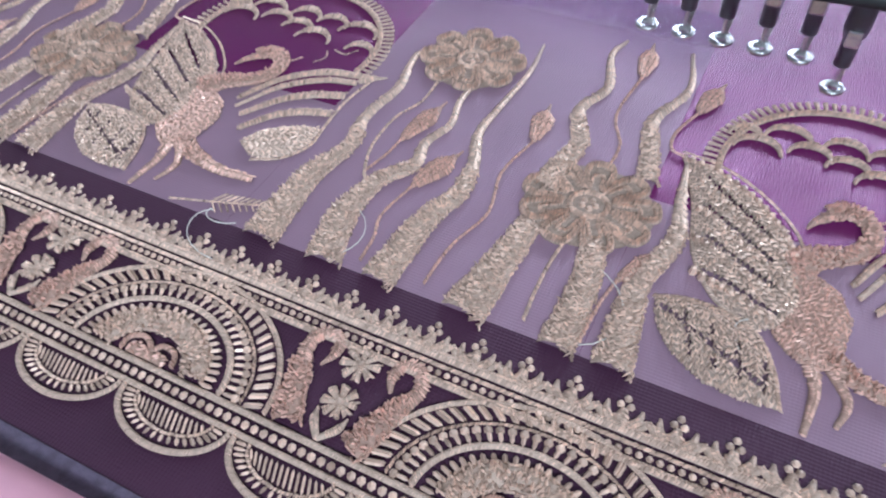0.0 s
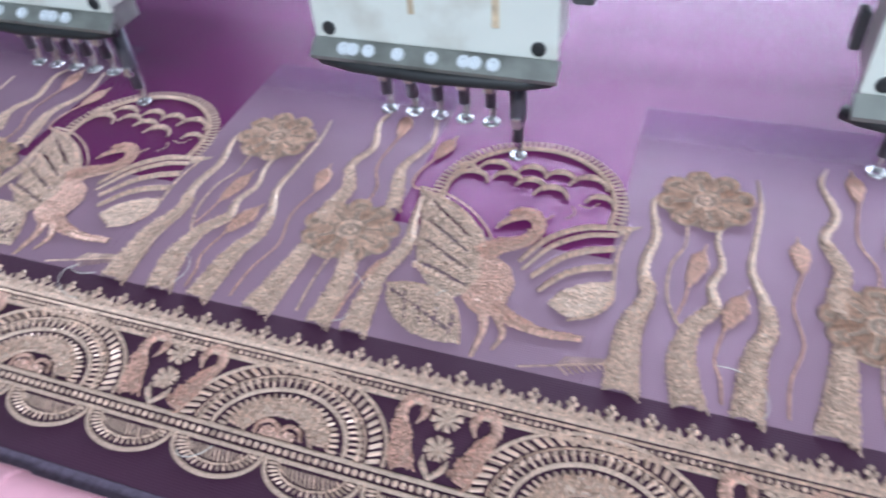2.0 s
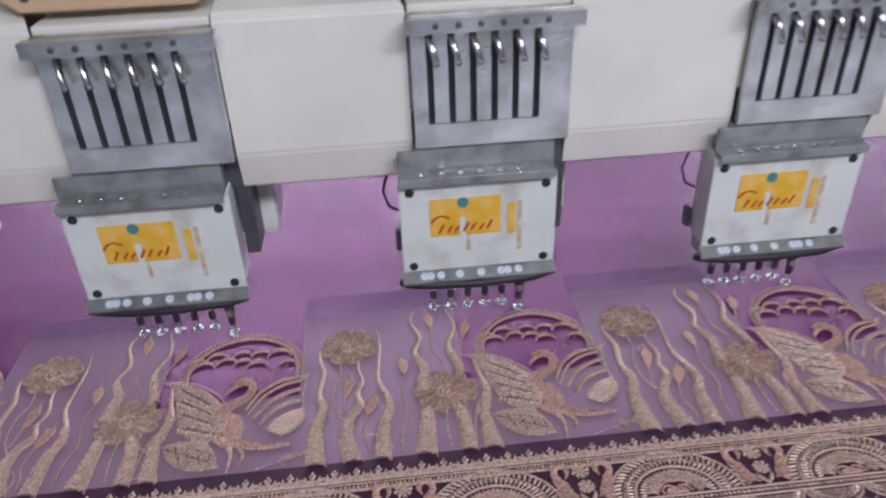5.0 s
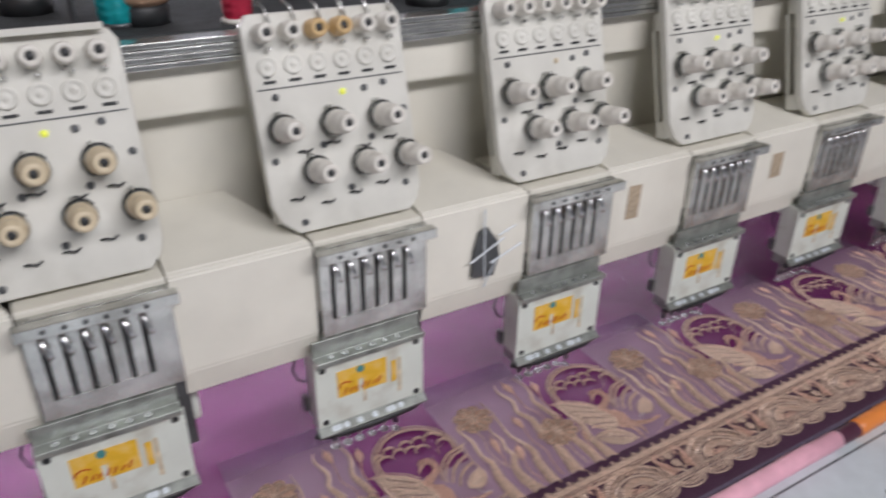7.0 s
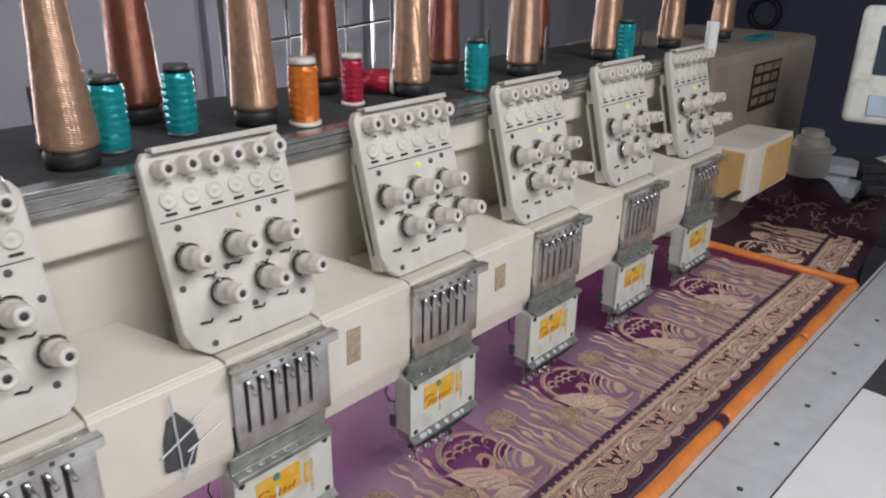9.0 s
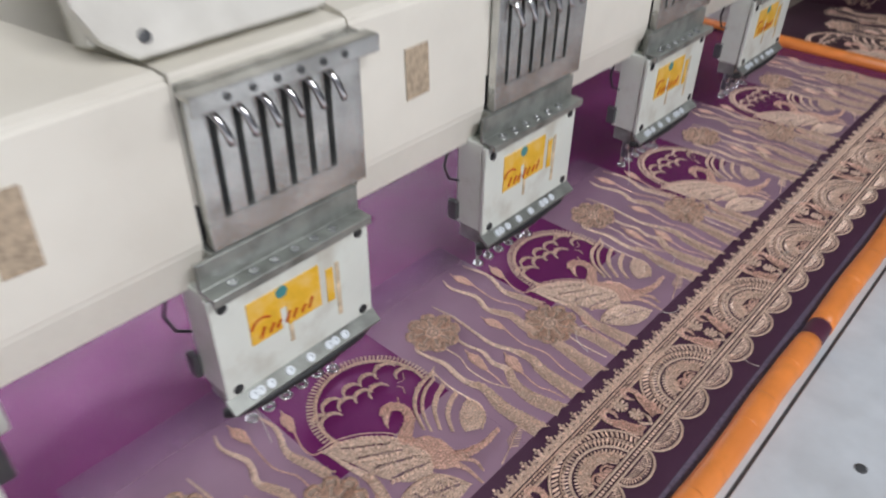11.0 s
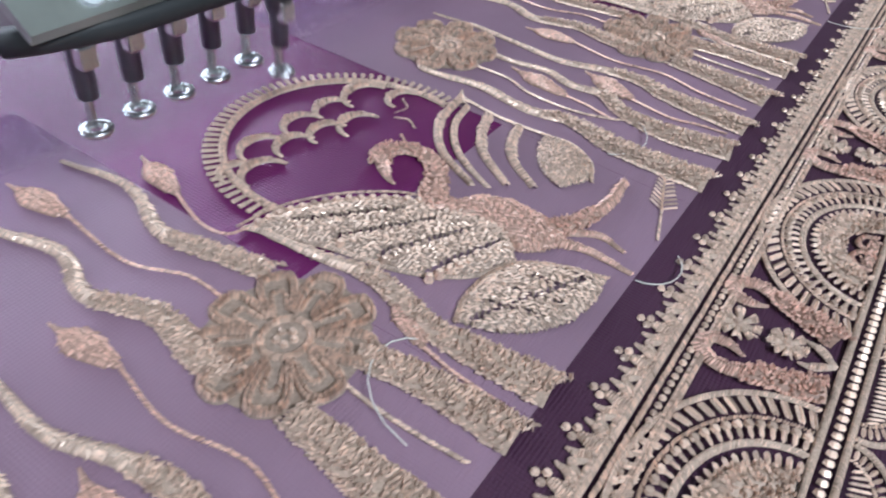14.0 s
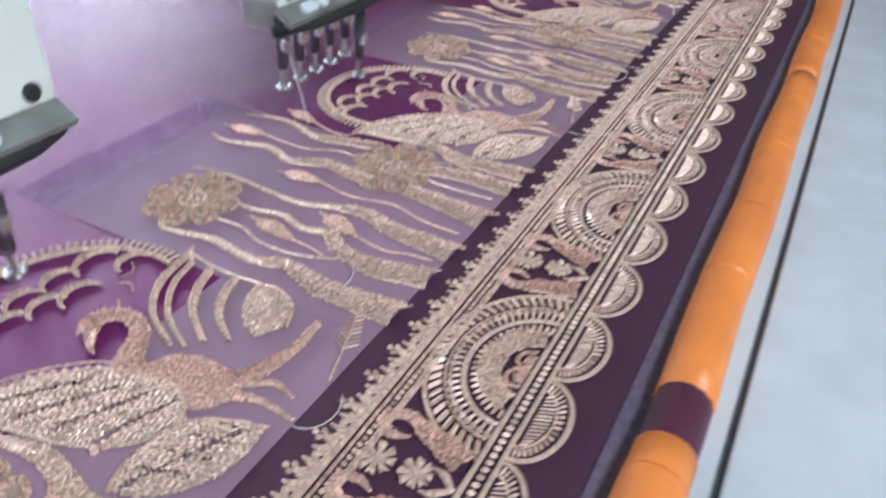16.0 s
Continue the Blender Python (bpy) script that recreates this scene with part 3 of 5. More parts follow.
def sew_roundel():
    """Half rosette of the border: rings of ladder, sticks and a fan about a heart."""
    s = Sewn()
    q = 0.80
    el = lambda r, a: (r * math.cos(radians(a)), r * q * math.sin(radians(a)))
    for r, w in ((46, 1.9), (37.5, 1.3), (29.5, 2.3)):
        s.cord(ring(0, 0, r, r * q, 2, 178, 30), w, 1.0, 1.1)
    s.satin(ring(0, 0, 18.5, 18.5 * q, 4, 176, 16), [8.5, 8.5], 1.1, 0.1, 1.1, 0.9)
    for k in range(31):
        a = 3 + 174 * k / 30
        for e in (-0.7, 0.7):
            s.stitch(el(38.6, a - 2 + e), el(44.8, a + 1.5 + e), 1.3, 1.0, 0.3)
        s.stitch(el(30.5, a), el(35, a), 1.4, 0.9, 0.2)
        s.bead(el(35.3, a), 1.5, 1.5)
    for k in range(25):
        a = 3 + 174 * k / 24
        s.stitch(el(22.3, a), el(27.0, a), 1.6, 1.2, 0.3)
    return s.mesh("roundel")


def sew_heart():
    s = Sewn()
    s.cord([(-10, 1), (-10, 5), (-6, 7.5), (-2, 6), (0, 4), (3, 7), (8, 6), (10, 2)], 2.0, 1.0, 1.4)
    s.fill([(-8, 0.5), (-8, 4.5), (-3, 5), (0, 3), (4, 5), (8, 3.5), (8, 0.5)], 20, 1.1, 3.0)
    return s.mesh("heart")


def sew_cygnet(flip):
    s = Sewn()
    pts = [(-9, 1), (-12, 8), (-14, 15), (-17, 22), (-18, 28), (-14.5, 33), (-9.5, 32), (-8.5, 27), (-10.5, 22)]
    s.satin([(flip * x, y) for x, y in pts], [9, 9, 7, 5, 4.5, 4.5, 4.5, 3.4, 1.2], 1.0, 0.3, 1.0, 0.9)
    return s.mesh("cygnet")


def sew_blossom():
    """A small flower of eight petals with a second one below."""
    s = Sewn()
    for cx, cy, r in ((2, 27, 6.2), (3, 13, 5.4)):
        for k in range(8):
            a = k * math.pi / 4 + 0.2
            s.satin([(cx + 1.2 * math.cos(a), cy + 1.2 * math.sin(a)), (cx + r * math.cos(a), cy + r * math.sin(a))], [1.4, 3.2], 0.9, 0.2, 1.0, 0.9)
        s.bead((cx, cy), 1.7, 1.8)
    for side in (-1, 1):
        s.satin([(3, 0), (3 + side * 4, 5), (3 + side * 5, 9)], [2, 3, 0.8], 0.9, 0.2, 1.0, 0.8)
    return s.mesh("blossom")


def sew_upper_band():
    """Fleur edging, two cords and a row of knots, one eighth of the motif long each."""
    s = Sewn()
    n = 8
    step = 125.0 / n
    for k in range(n):
        x = step * (k + 0.5)
        s.satin([(x, -101), (x, -98), (x, -95)], [5.5, 4.2, 2.2], 0.9, 0.2, 1.0, 0.9)
        for dx, dy in ((0, -91.6), (-1.5, -94), (1.5, -94)):
            s.bead((x + dx, dy), 1.3, 1.3)
        for side in (-1, 1):
            s.satin([(x + side * 1.5, -101), (x + side * 4.6, -98), (x + side * 5.2, -94.4)], [3.2, 3.0, 1.2], 0.9, 0.4, 1.0, 0.9)
        s.satin([(x + step / 2 - 2.6, -100.4), (x + step / 2, -97.2), (x + step / 2 + 2.6, -100.4)], [2, 2.6, 2], 0.9, 0.3, 1.0, 0.8)
    s.satin([(0, -101.6), (62, -101.6), (125, -101.6)], [3.2, 3.2], 1.05, 0.5, 1.0, 0.8)
    s.cord([(0, -105), (62, -105), (125, -105)], 1.7, 1.05, 1.1)
    for k in range(42):
        s.bead((125 * (k + 0.5) / 42, -107.4), 1.15, 1.2)
    s.satin([(0, -110.3), (62, -110.3), (125, -110.3)], [2.6, 2.6], 1.05, 0.7, 1.0, 1.0)
    return s.mesh("fleur_band")


def sew_lower_band():
    s = Sewn()
    s.satin([(0, -146), (62, -146), (125, -146)], [2.2, 2.2], 1.05, 0.7, 1.0, 1.0)
    for k in range(38):
        s.stitch((125 * (k + 0.3) / 38, -148.0), (125 * (k + 0.7) / 38, -151.0), 2.4, 1.3, 0.3)
    s.satin([(0, -152.6), (62, -152.6), (125, -152.6)], [2.0, 2.0], 1.05, 0.7, 1.0, 1.0)
    return s.mesh("cord_band")


def sew_scallop():
    s = Sewn()
    h = 125.0 / 6
    s.satin(ring(0, -153.5, h - 1.0, 13.2, 182, 358, 22), [2.0, 2.2, 2.0], 0.95, 0.6, 1.0, 1.1)
    for k in range(19):
        a = 187 + 166 * k / 18
        c, d = math.cos(radians(a)), math.sin(radians(a))
        s.stitch((0.70 * h * c, -153.5 + 8.6 * d), (0.90 * h * c, -153.5 + 11.4 * d), 1.25, 0.8, 0.2)
    s.satin(ring(0, -153.5, h * 0.68, 8.2, 184, 356, 16), [1.4, 1.4], 1.0, 0.5, 0.9, 0.8)
    for k in range(14):
        x = -12 + 24 * k / 13
        s.stitch((x - 1.2, -154.5), (x + 1.2, -154.5 - 6.4 * math.sqrt(max(0.05, 1 - (x / 14) ** 2))), 0.95, 0.7, 0.15)
    return s.mesh("scallop")


# the stretched saree, its cloth and its sewn parts
def grid_cloth(name, x0, x1, rows, wave=0.0):
    """A thin cloth sheet; rows are (y, z) across it."""
    bm = bmesh.new()
    nx = max(2, int((x1 - x0) / 0.05))
    lines = [[bm.verts.new((x0 + (x1 - x0) * i / nx, y, z + wave * math.sin(9 * (x0 + (x1 - x0) * i / nx) + 20 * y))) for i in range(nx + 1)] for y, z in rows]
    for a, b in zip(lines, lines[1:]):
        for i in range(nx):
            bm.faces.new((a[i], a[i + 1], b[i + 1], b[i]))
    return bm


saree = tagged(new("embroidered_saree"), "purple sheer saree stretched flat with gold and peach embroidered swan border", "saree")
X0, X1 = -1.15, 1.99
part("sheer_cloth", grid_cloth("c", X0, X1, [(-0.086, TOP), (0.0, TOP), (0.10, TOP), (0.20, TOP), (0.32, TOP), (0.45, TOP + 0.004), (0.58, TOP + 0.012), (0.70, TOP + 0.02)]), M_SHEER, saree, "glossy purple cloth", True)
part("border_cloth", grid_cloth("c", X0, X1, [(-0.180, TOP - 0.0005), (-0.12, TOP - 0.0005), (-0.0845, TOP + 0.0003)]), M_DARK, saree, "dark purple velvet border", True)
part("net_selvedge", grid_cloth("c", X0, X1, [(-0.196, TOP - 0.001), (-0.1795, TOP + 0.0002)]), M_GREYNET, saree, "grey net selvedge", True)

for k in range(1, 12):
    x = (8 - k) * P
    part("organza_panel", grid_cloth("c", x + 0.056, x + P - 0.0575, [(-0.0852, TOP + 0.0003), (0.02, TOP + 0.0003), (0.127, TOP + 0.0003)]), M_ORGANZA, saree, "pale lavender organza backing")
    part("organza_panel", grid_cloth("c", x - 0.0574, x + 0.0559, [(-0.0852, TOP + 0.0003), (-0.04, TOP + 0.0003), (-0.009, TOP + 0.0003)]), M_ORGANZA, saree, "pale lavender organza backing")


def loose_thread(x, y, turn, length):
    pts = [(x + length * t * math.cos(turn + 1.6 * t), y + length * t * math.sin(turn + 1.6 * t), TOP + 0.0012 + 0.006 * t * (1 - t)) for t in np.linspace(0, 1, 9)]
    part("loose_thread", tube(pts, 0.00022, 4), M_KNOB, saree, "loose pale thread end")


for i in range(34):
    loose_thread(-0.5 + 2.4 * random.random(), random.choice((-0.086, -0.082, -0.165, -0.160, -0.05)), random.uniform(0, 6.2), random.uniform(0.012, 0.035))

# mesh, material pair, name, label, place in the repeat
FLOWER_TOP, FLOWER_LOW = sew_flower(24, 23, 8), sew_flower(26, 23, 9)
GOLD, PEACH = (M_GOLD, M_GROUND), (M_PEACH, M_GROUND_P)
MOTIF = [
    (sew_arch(), GOLD, "arch", "gold ladder-stitched ring"),
    (sew_net(), GOLD, "scale_net", "half-sewn gold fish-scale net"),
    (sew_swan(), (M_GOLD, M_SHADED_BED), "raised_wing", "gold satin-stitched wing"),
    (sew_swan_body(), PEACH, "swan_body", "peach satin-stitched swan"),
    (sew_fan(), GOLD, "fan_wing", "gold ribbed wing"),
    (sew_leaf(), (M_GOLD, M_SHADED_BED), "leaf", "gold padded leaf"),
    (sew_twig(), GOLD, "twig", "thin gold twig"),
]
POND = len(MOTIF)
REEDS = [
    ([(-172, 46), (-179, 40), (-178, 28), (-175, 13), (-178, -11), (-174, -29), (-179, -51), (-178, -86)], [2.5, 3.5, 4, 5, 6, 7, 12, 17]),
    ([(-146, 24), (-146, 14), (-143, -1), (-147, -15), (-145, -29), (-153, -42), (-156, -62), (-151, -86)], [3, 3.5, 4, 5, 6.5, 8, 13, 16]),
    ([(-129, 69), (-127, 46), (-129, 19), (-130, -1), (-124, -19), (-122, -37), (-127, -53), (-129, -86)], [1.5, 3, 3.5, 4.5, 6, 8, 11, 15]),
    ([(-95, 87), (-98, 73), (-92, 49), (-98, 30), (-91, 10), (-94, -9), (-94, -20)], [2, 3.5, 5, 6, 8, 10, 10]),
]
INNER_REEDS = [
    ([(-92, -40), (-94, -60), (-97, -86)], [11, 13, 19]),
    ([(-65, 88), (-60, 61), (-68, 36), (-64, 15), (-60, -2)], [2, 4, 6, 8, 9]),
    ([(-68, -40), (-65, -59), (-65, -86)], [10, 11, 14]),
    ([(-49, 14), (-46, -8), (-43, -26), (-49, -51), (-47, -86)], [2.5, 5, 7, 9, 15]),
]
for pts, wid in REEDS + INNER_REEDS:
    MOTIF.append((sew_band(pts, wid), GOLD, "reed", "wavy gold satin reed"))
THREADS = [[(-161, 23), (-161, 8), (-166, -6), (-166, -25), (-161, -40), (-156, -46)], [(-78, -42), (-79, -60), (-78, -80)]]
for pts in THREADS:
    s_ = Sewn()
    s_.cord(pts, 1.6, 1.1)
    MOTIF.append((s_.mesh("stalk"), GOLD, "stalk", "thin gold cord stalk"))
BUDS = [((-151, 12), (-157, -18), 8, [(-158, -28), (-161, -40)]), ((-131, -14), (-140, -40), 9, [(-143, -58), (-140, -69), (-139, -80)]),
        ((-110, 28), (-108, 3), 8, [(-112, -19), (-108, -41), (-113, -61), (-114, -80)]), ((-83, 89), (-81, 62), 8, [(-83, 33), (-76, 15), (-76, 0)]),
        ((-47, 71), (-53, 47), 8, [(-58, 31), (-57, 21), (-51, 18)]), ((-44, -32), (-56, -52), 7, [(-58, -64), (-59, -80)])]
for tip, base, w, stalk in BUDS:
    MOTIF.append((sew_bud(tip, base, w, stalk), PEACH, "bud", "peach bud on a thin stalk"))
HALF = [(sew_roundel(), GOLD, "roundel", "gold half rosette", 70, -145), (sew_heart(), PEACH, "heart", "peach heart", 70, -145),
        (sew_cygnet(1), PEACH, "cygnet", "peach curved cygnet", 132.5, -144), (sew_cygnet(-1), PEACH, "cygnet", "peach curved cygnet", 136.0, -144),
        (sew_blossom(), GOLD, "blossom", "small gold flowers", 131.5, -144), (sew_upper_band(), GOLD, "fleur_band", "gold fleur edging", 0, -2),
        (sew_lower_band(), GOLD, "cord_band", "gold corded band", 0, 0)]
SCALLOP = sew_scallop()


def lay_motif(x, parent, z=TOP, show=("pond", "stems", "border")):
    """One repeat of the embroidery with its origin at x, or some of its three fields."""
    def put(me, mats, name, label, dx, dy):
        ob = hang(name, me, mats, parent, label)
        ob.location = (x + dx * 0.001, dy * 0.001, z + 0.0006)
        return ob
    for me, mats, name, label in (MOTIF[:POND] if "pond" in show else []) + (MOTIF[POND:] if "stems" in show else []):
        put(me, mats, name, label, 0, 0)
    if "stems" in show:
        put(FLOWER_TOP, (M_GOLD, M_SHADED_BED), "flower", "gold carved lotus", -154, 45)
        put(FLOWER_LOW, (M_GOLD, M_SHADED_BED), "flower", "gold carved lotus", -76, -22)
    if "border" not in show:
        return
    for half in (0, 1):
        for me, mats, name, label, dx, dy in HALF:
            put(me, mats, name, label, dx + 125 * half - 250, dy)
        for k in range(3):
            dx = 70 + 125.0 / 6 + 125.0 / 3 * k + 125 * half - 250
            if x + dx * 0.001 < 1.972 or x > 2.1:
                put(SCALLOP, GOLD, "scallop", "gold scalloped edge", dx, 0)


for k in range(1, 12):
    lay_motif((8 - k) * P, saree)
lay_motif(8 * P - 0.012, saree, TOP, ("stems", "border"))
# ---- the clamping frame under the heads ----
frame_rail = tagged(new("clamping_frame"), "metal cloth frame wrapped in orange and pink tape", "cloth frame")


def wrap(x0, x1, material, label, r=0.0106):
    bm = tube([(x0 + (x1 - x0) * i / 24, -0.1975 + 0.0006 * math.sin(37 * (x0 + (x1 - x0) * i / 24)), TOP + 0.001) for i in range(25)], r, 14)
    part("tape_wrap", bm, material, frame_rail, label, True)


wrap(-1.15, 0.955, M_PINK, "pink tape wrap")
wrap(0.953, 0.992, M_MAROON, "dark maroon tape", 0.0100)
wrap(0.990, 1.306, M_ORANGE, "orange tape wrap")
wrap(1.304, 1.334, M_MAROON, "dark maroon tape", 0.0101)
wrap(1.332, 1.668, M_ORANGE, "orange tape wrap")
wrap(1.666, 1.674, M_MAROON, "dark maroon tape", 0.0101)
wrap(1.672, 1.995, M_ORANGE, "orange tape wrap")
# lapped ends of tape
for x, w, m in ((1.045, 0.05, M_ORANGE), (1.178, 0.035, M_ORANGE), (1.262, 0.03, M_ORANGE), (1.41, 0.06, M_ORANGE), (1.545, 0.04, M_ORANGE), (1.75, 0.05, M_ORANGE), (1.88, 0.04, M_ORANGE), (0.86, 0.05, M_PINK), (0.62, 0.06, M_PINK), (0.31, 0.05, M_PINK), (0.02, 0.07, M_PINK), (-0.2, 0.06, M_PINK)):
    wrap(x, x + w, m, "lapped tape end", 0.0109)
part("cross_bar", tube([(1.992, -0.200, TOP + 0.006), (1.990, 0.1, TOP + 0.006), (1.988, 0.70, TOP + 0.02)], 0.0095, 12), M_ORANGE, frame_rail, "orange taped cross bar", True)
part("back_rail", tube([(-1.15, 0.705, TOP + 0.02), (1.99, 0.705, TOP + 0.02)], 0.010, 12), M_ALU, frame_rail, "bare metal back rail", True)
part("cross_bar", tube([(-1.15, -0.196, TOP), (-1.15, 0.70, TOP + 0.02)], 0.010, 12), M_PINK, frame_rail, "pink taped cross bar", True)

# ---- table and sewing beds ----
table = tagged(new("machine_table"), "pale grey laminate machine table with screwed metal edge", "table")
b = bmesh.new()
f = b.faces.new([b.verts.new((x, y, TOP - 0.045)) for x, y in ((-1.3, -0.95), (2.6, -0.95), (2.6, -0.205), (2.0, -0.205), (2.0, -0.012), (-1.3, -0.012))])
for v in bmesh.ops.extrude_face_region(b, geom=[f])["geom"]:
    if isinstance(v, bmesh.types.BMVert):
        v.co.z = TOP - 0.014
bmesh.ops.recalc_face_normals(b, faces=b.faces[:])
part("table_top", b, M_TABLE, table, "pale grey laminate top")
part("edge_plate", box(-1.3, 2.55, -0.335, -0.2145, TOP - 0.0139, TOP - 0.0105, 0.001), M_ALU, table, "screwed aluminium edge plate")
part("edge_groove", box(-1.3, 2.55, -0.2143, -0.2118, TOP - 0.0139, TOP - 0.0125), M_GREY, table, "dark groove along the plate")
part("inner_plate", box(-1.3, 1.99, -0.2116, -0.1805, TOP - 0.0139, TOP - 0.0115), M_ALU, table, "narrow inner metal plate")
for i in range(24):
    x = 1.344 + 0.1335 * (i - 16)
    part("screw", lathe([(0.0045, 0.0), (0.0045, 0.0012), (0.003, 0.0016)], Matrix.Translation((x, -0.275, TOP - 0.0108)), 10), M_GREY, table)
for k in range(1, 12):
    x = (8 - k) * P
    part("bed_cover", box(x + 0.056, x + P - 0.058, -0.0115, 0.127, TOP - 0.030, TOP - 0.006, 0.001), M_PALE, table, "pale sheet cover between the beds")
part("bed_cover", box(-1.3, 1.98, -0.18, -0.0125, TOP - 0.0138, TOP - 0.006, 0.001), M_PALE, table, "pale sheet cover")
for x in (-1.2, 0.6, 2.4):
    for y in (-0.9, -0.1):
        part("leg", box(x - 0.03, x + 0.03, y, y + 0.06, 0.0, TOP - 0.045, 0.003), M_GREY, table)
for k in range(1, 12):
    x = (8 - k) * P
    arm = tagged(new("sewing_bed"), "dark metal lower sewing arm under the cloth", "sewing arm", "sewing beds")
    arm.location = (x, 0, 0)
    part("arm", box(-0.030, 0.030, 0.0, 0.62, TOP - 0.10, TOP - 0.018, 0.004), M_GREY, arm)
    part("needle_plate", box(-0.025, 0.025, 0.03, 0.085, TOP - 0.0179, TOP - 0.012, 0.001), M_STEEL, arm, "steel needle plate")
    part("foot", box(-0.03, 0.03, 0.40, 0.58, 0.0, TOP - 0.101, 0.004), M_GREY, arm)

sheet_board = tagged(part("white_board", box(-0.75, 0.535, -0.55, 0.0, 0.0022, 0.006, 0.001), M_WHITE), "plain white board lying on the machine table", "board")
sheet_board2 = tagged(part("white_board", box(0.67, 1.35, -0.55, 0.0, 0.0022, 0.006, 0.001), M_WHITE), "white board past the dark table slot", "board")
sheet_board2.matrix_world = pose(1.05, -0.309, TOP - 0.0104, 0, 0, -1.8)
sheet_board.matrix_world = pose(1.05, -0.309, TOP - 0.0104, 0, 0, -1.8)

# dark sheet showing past the boards: their edge shadow as colour, and the slot between
gap = tagged(part("table_slot", box(-0.754, 1.352, -0.56, 0.003, 0, 0.002, 0.0005), M_GREY), "dark sheet under the white boards for the slot and the shadow gap round them", "table slot")
gap.matrix_world = pose(1.05, -0.309, TOP - 0.0104, 0, 0, -1.8)
clip_ = tagged(part("white_connector", box(0, 0.030, -0.012, 0.012, 0, 0.012, 0.002), M_PLATE), "small white plastic connector by the table slot", "connector")
clip_.matrix_world = pose(1.652, -0.372, TOP - 0.0084, 0, 0, -20)

# ---- beam ----
beam = tagged(new("machine_beam"), "cream painted machine beam with dusty box fronts", "machine beam")
prof = [(0.30, 0.955), (0.30, 1.245), (0.142, 1.245), (0.142, 1.198), (0.170, 1.196), (0.170, 0.955)]


def profile_bar(prof, x0, x1, slant=0.0, bevel=0.002):
    """A bar of one profile in (y, z) from x0 to x1; its far end may run back at a slant."""
    bm = bmesh.new()
    f = bm.faces.new([bm.verts.new((x0, y, z)) for y, z in prof])
    g = bmesh.ops.extrude_face_region(bm, geom=[f])
    for v in g["geom"]:
        if isinstance(v, bmesh.types.BMVert):
            v.co.x = x1 - slant * (v.co.y - 0.053)
    bmesh.ops.recalc_face_normals(bm, faces=bm.faces[:])
    bmesh.ops.bevel(bm, geom=[e for e in bm.edges if abs(e.verts[0].co.x - e.verts[1].co.x) > 0.03 and abs(e.verts[0].co.y - e.verts[1].co.y) < 0.02], offset=bevel, segments=2, affect="EDGES")
    return bm


part("beam_body", profile_bar(prof, -1.3, 1.80), M_CREAM, beam)
part("tray", box(-1.3, 1.80, 0.060, 0.1695, 0.957, 1.010), M_GREY, beam, "dark tray behind the needle cases")
COVER = [(0.1695, 0.955), (0.1695, 1.108), (0.057, 1.089), (0.053, 1.085), (0.053, 0.986), (0.0595, 0.956)]
part("box_cover", profile_bar(COVER, -1.3, -0.5 - 0.0875, 0.42), M_CREAM, beam)
for i in range(9):
    part("box_cover", profile_bar(COVER, -0.5 + 0.25 * i + 0.0312, -0.25 + 0.25 * i - 0.0875, 0.42), M_CREAM, beam)
part("box_cover", box(1.7812, 1.80, 0.053, 0.1695, 0.956, 1.095, 0.002), M_CREAM, beam)
for i in range(4):
    part("shelf_edge", box(-1.3, 1.80, 0.124 + 0.0015 * (i % 2), 0.150, 1.2455 + 0.0058 * i, 1.2505 + 0.0058 * i, 0.0008), M_STEEL, beam, "ribbed aluminium shelf edge")
part("shelf", box(-1.3, 1.80, 0.151, 0.375, 1.246, 1.2695, 0.002), M_SHELF, beam, "black felt thread shelf")
# labels and the clipped-on thread cutter
def beam_label(x, z, w, h, tilt):
    ob = part("torn_label", box(-w / 2, w / 2, -0.0006, 0.0, -h / 2, h / 2, 0.0002), M_BROWNPAPER)
    ob.matrix_world = pose(x, 0.0525, z, 0, tilt, 0)
    tagged(ob, "torn brown paper label stuck on the cream beam", "label", "beam labels")


beam_label(0.823, 1.040, 0.020, 0.044, 2)
beam_label(1.088, 1.038, 0.022, 0.036, -2)
for x in (1.40, 1.64):
    ob = part("beam_screw", lathe([(0.003, 0), (0.003, 0.001), (0.002, 0.0015)], Matrix.Translation((x, 0.0525, 1.045)) @ RX(90), 10), M_GREY, beam)

holder = tagged(new("needle_holder"), "dark magnet holder with steel needles and thread on the beam", "needle holder")
part("magnet", slab([(-0.016, -0.026), (0.012, -0.030), (0.019, -0.006), (0.016, 0.012), (0.002, 0.032), (-0.008, 0.026), (-0.014, 0.004)], 0.047, 0.0525, 0.001), M_GREY, holder, "dark grey magnet")
for a, b in (((-0.004, 0.055), (-0.002, -0.030)), ((-0.020, -0.006), (0.022, 0.016)), ((0.006, -0.012), (0.046, 0.004)), ((-0.002, -0.040), (0.012, -0.010)), ((0.016, 0.02), (0.036, 0.028))):
    part("needle", tube([(a[0], 0.0455, a[1]), (b[0], 0.0445, b[1])], 0.0010, 6), M_ALU, holder)
holder.location = (0.605, 0, 1.028)

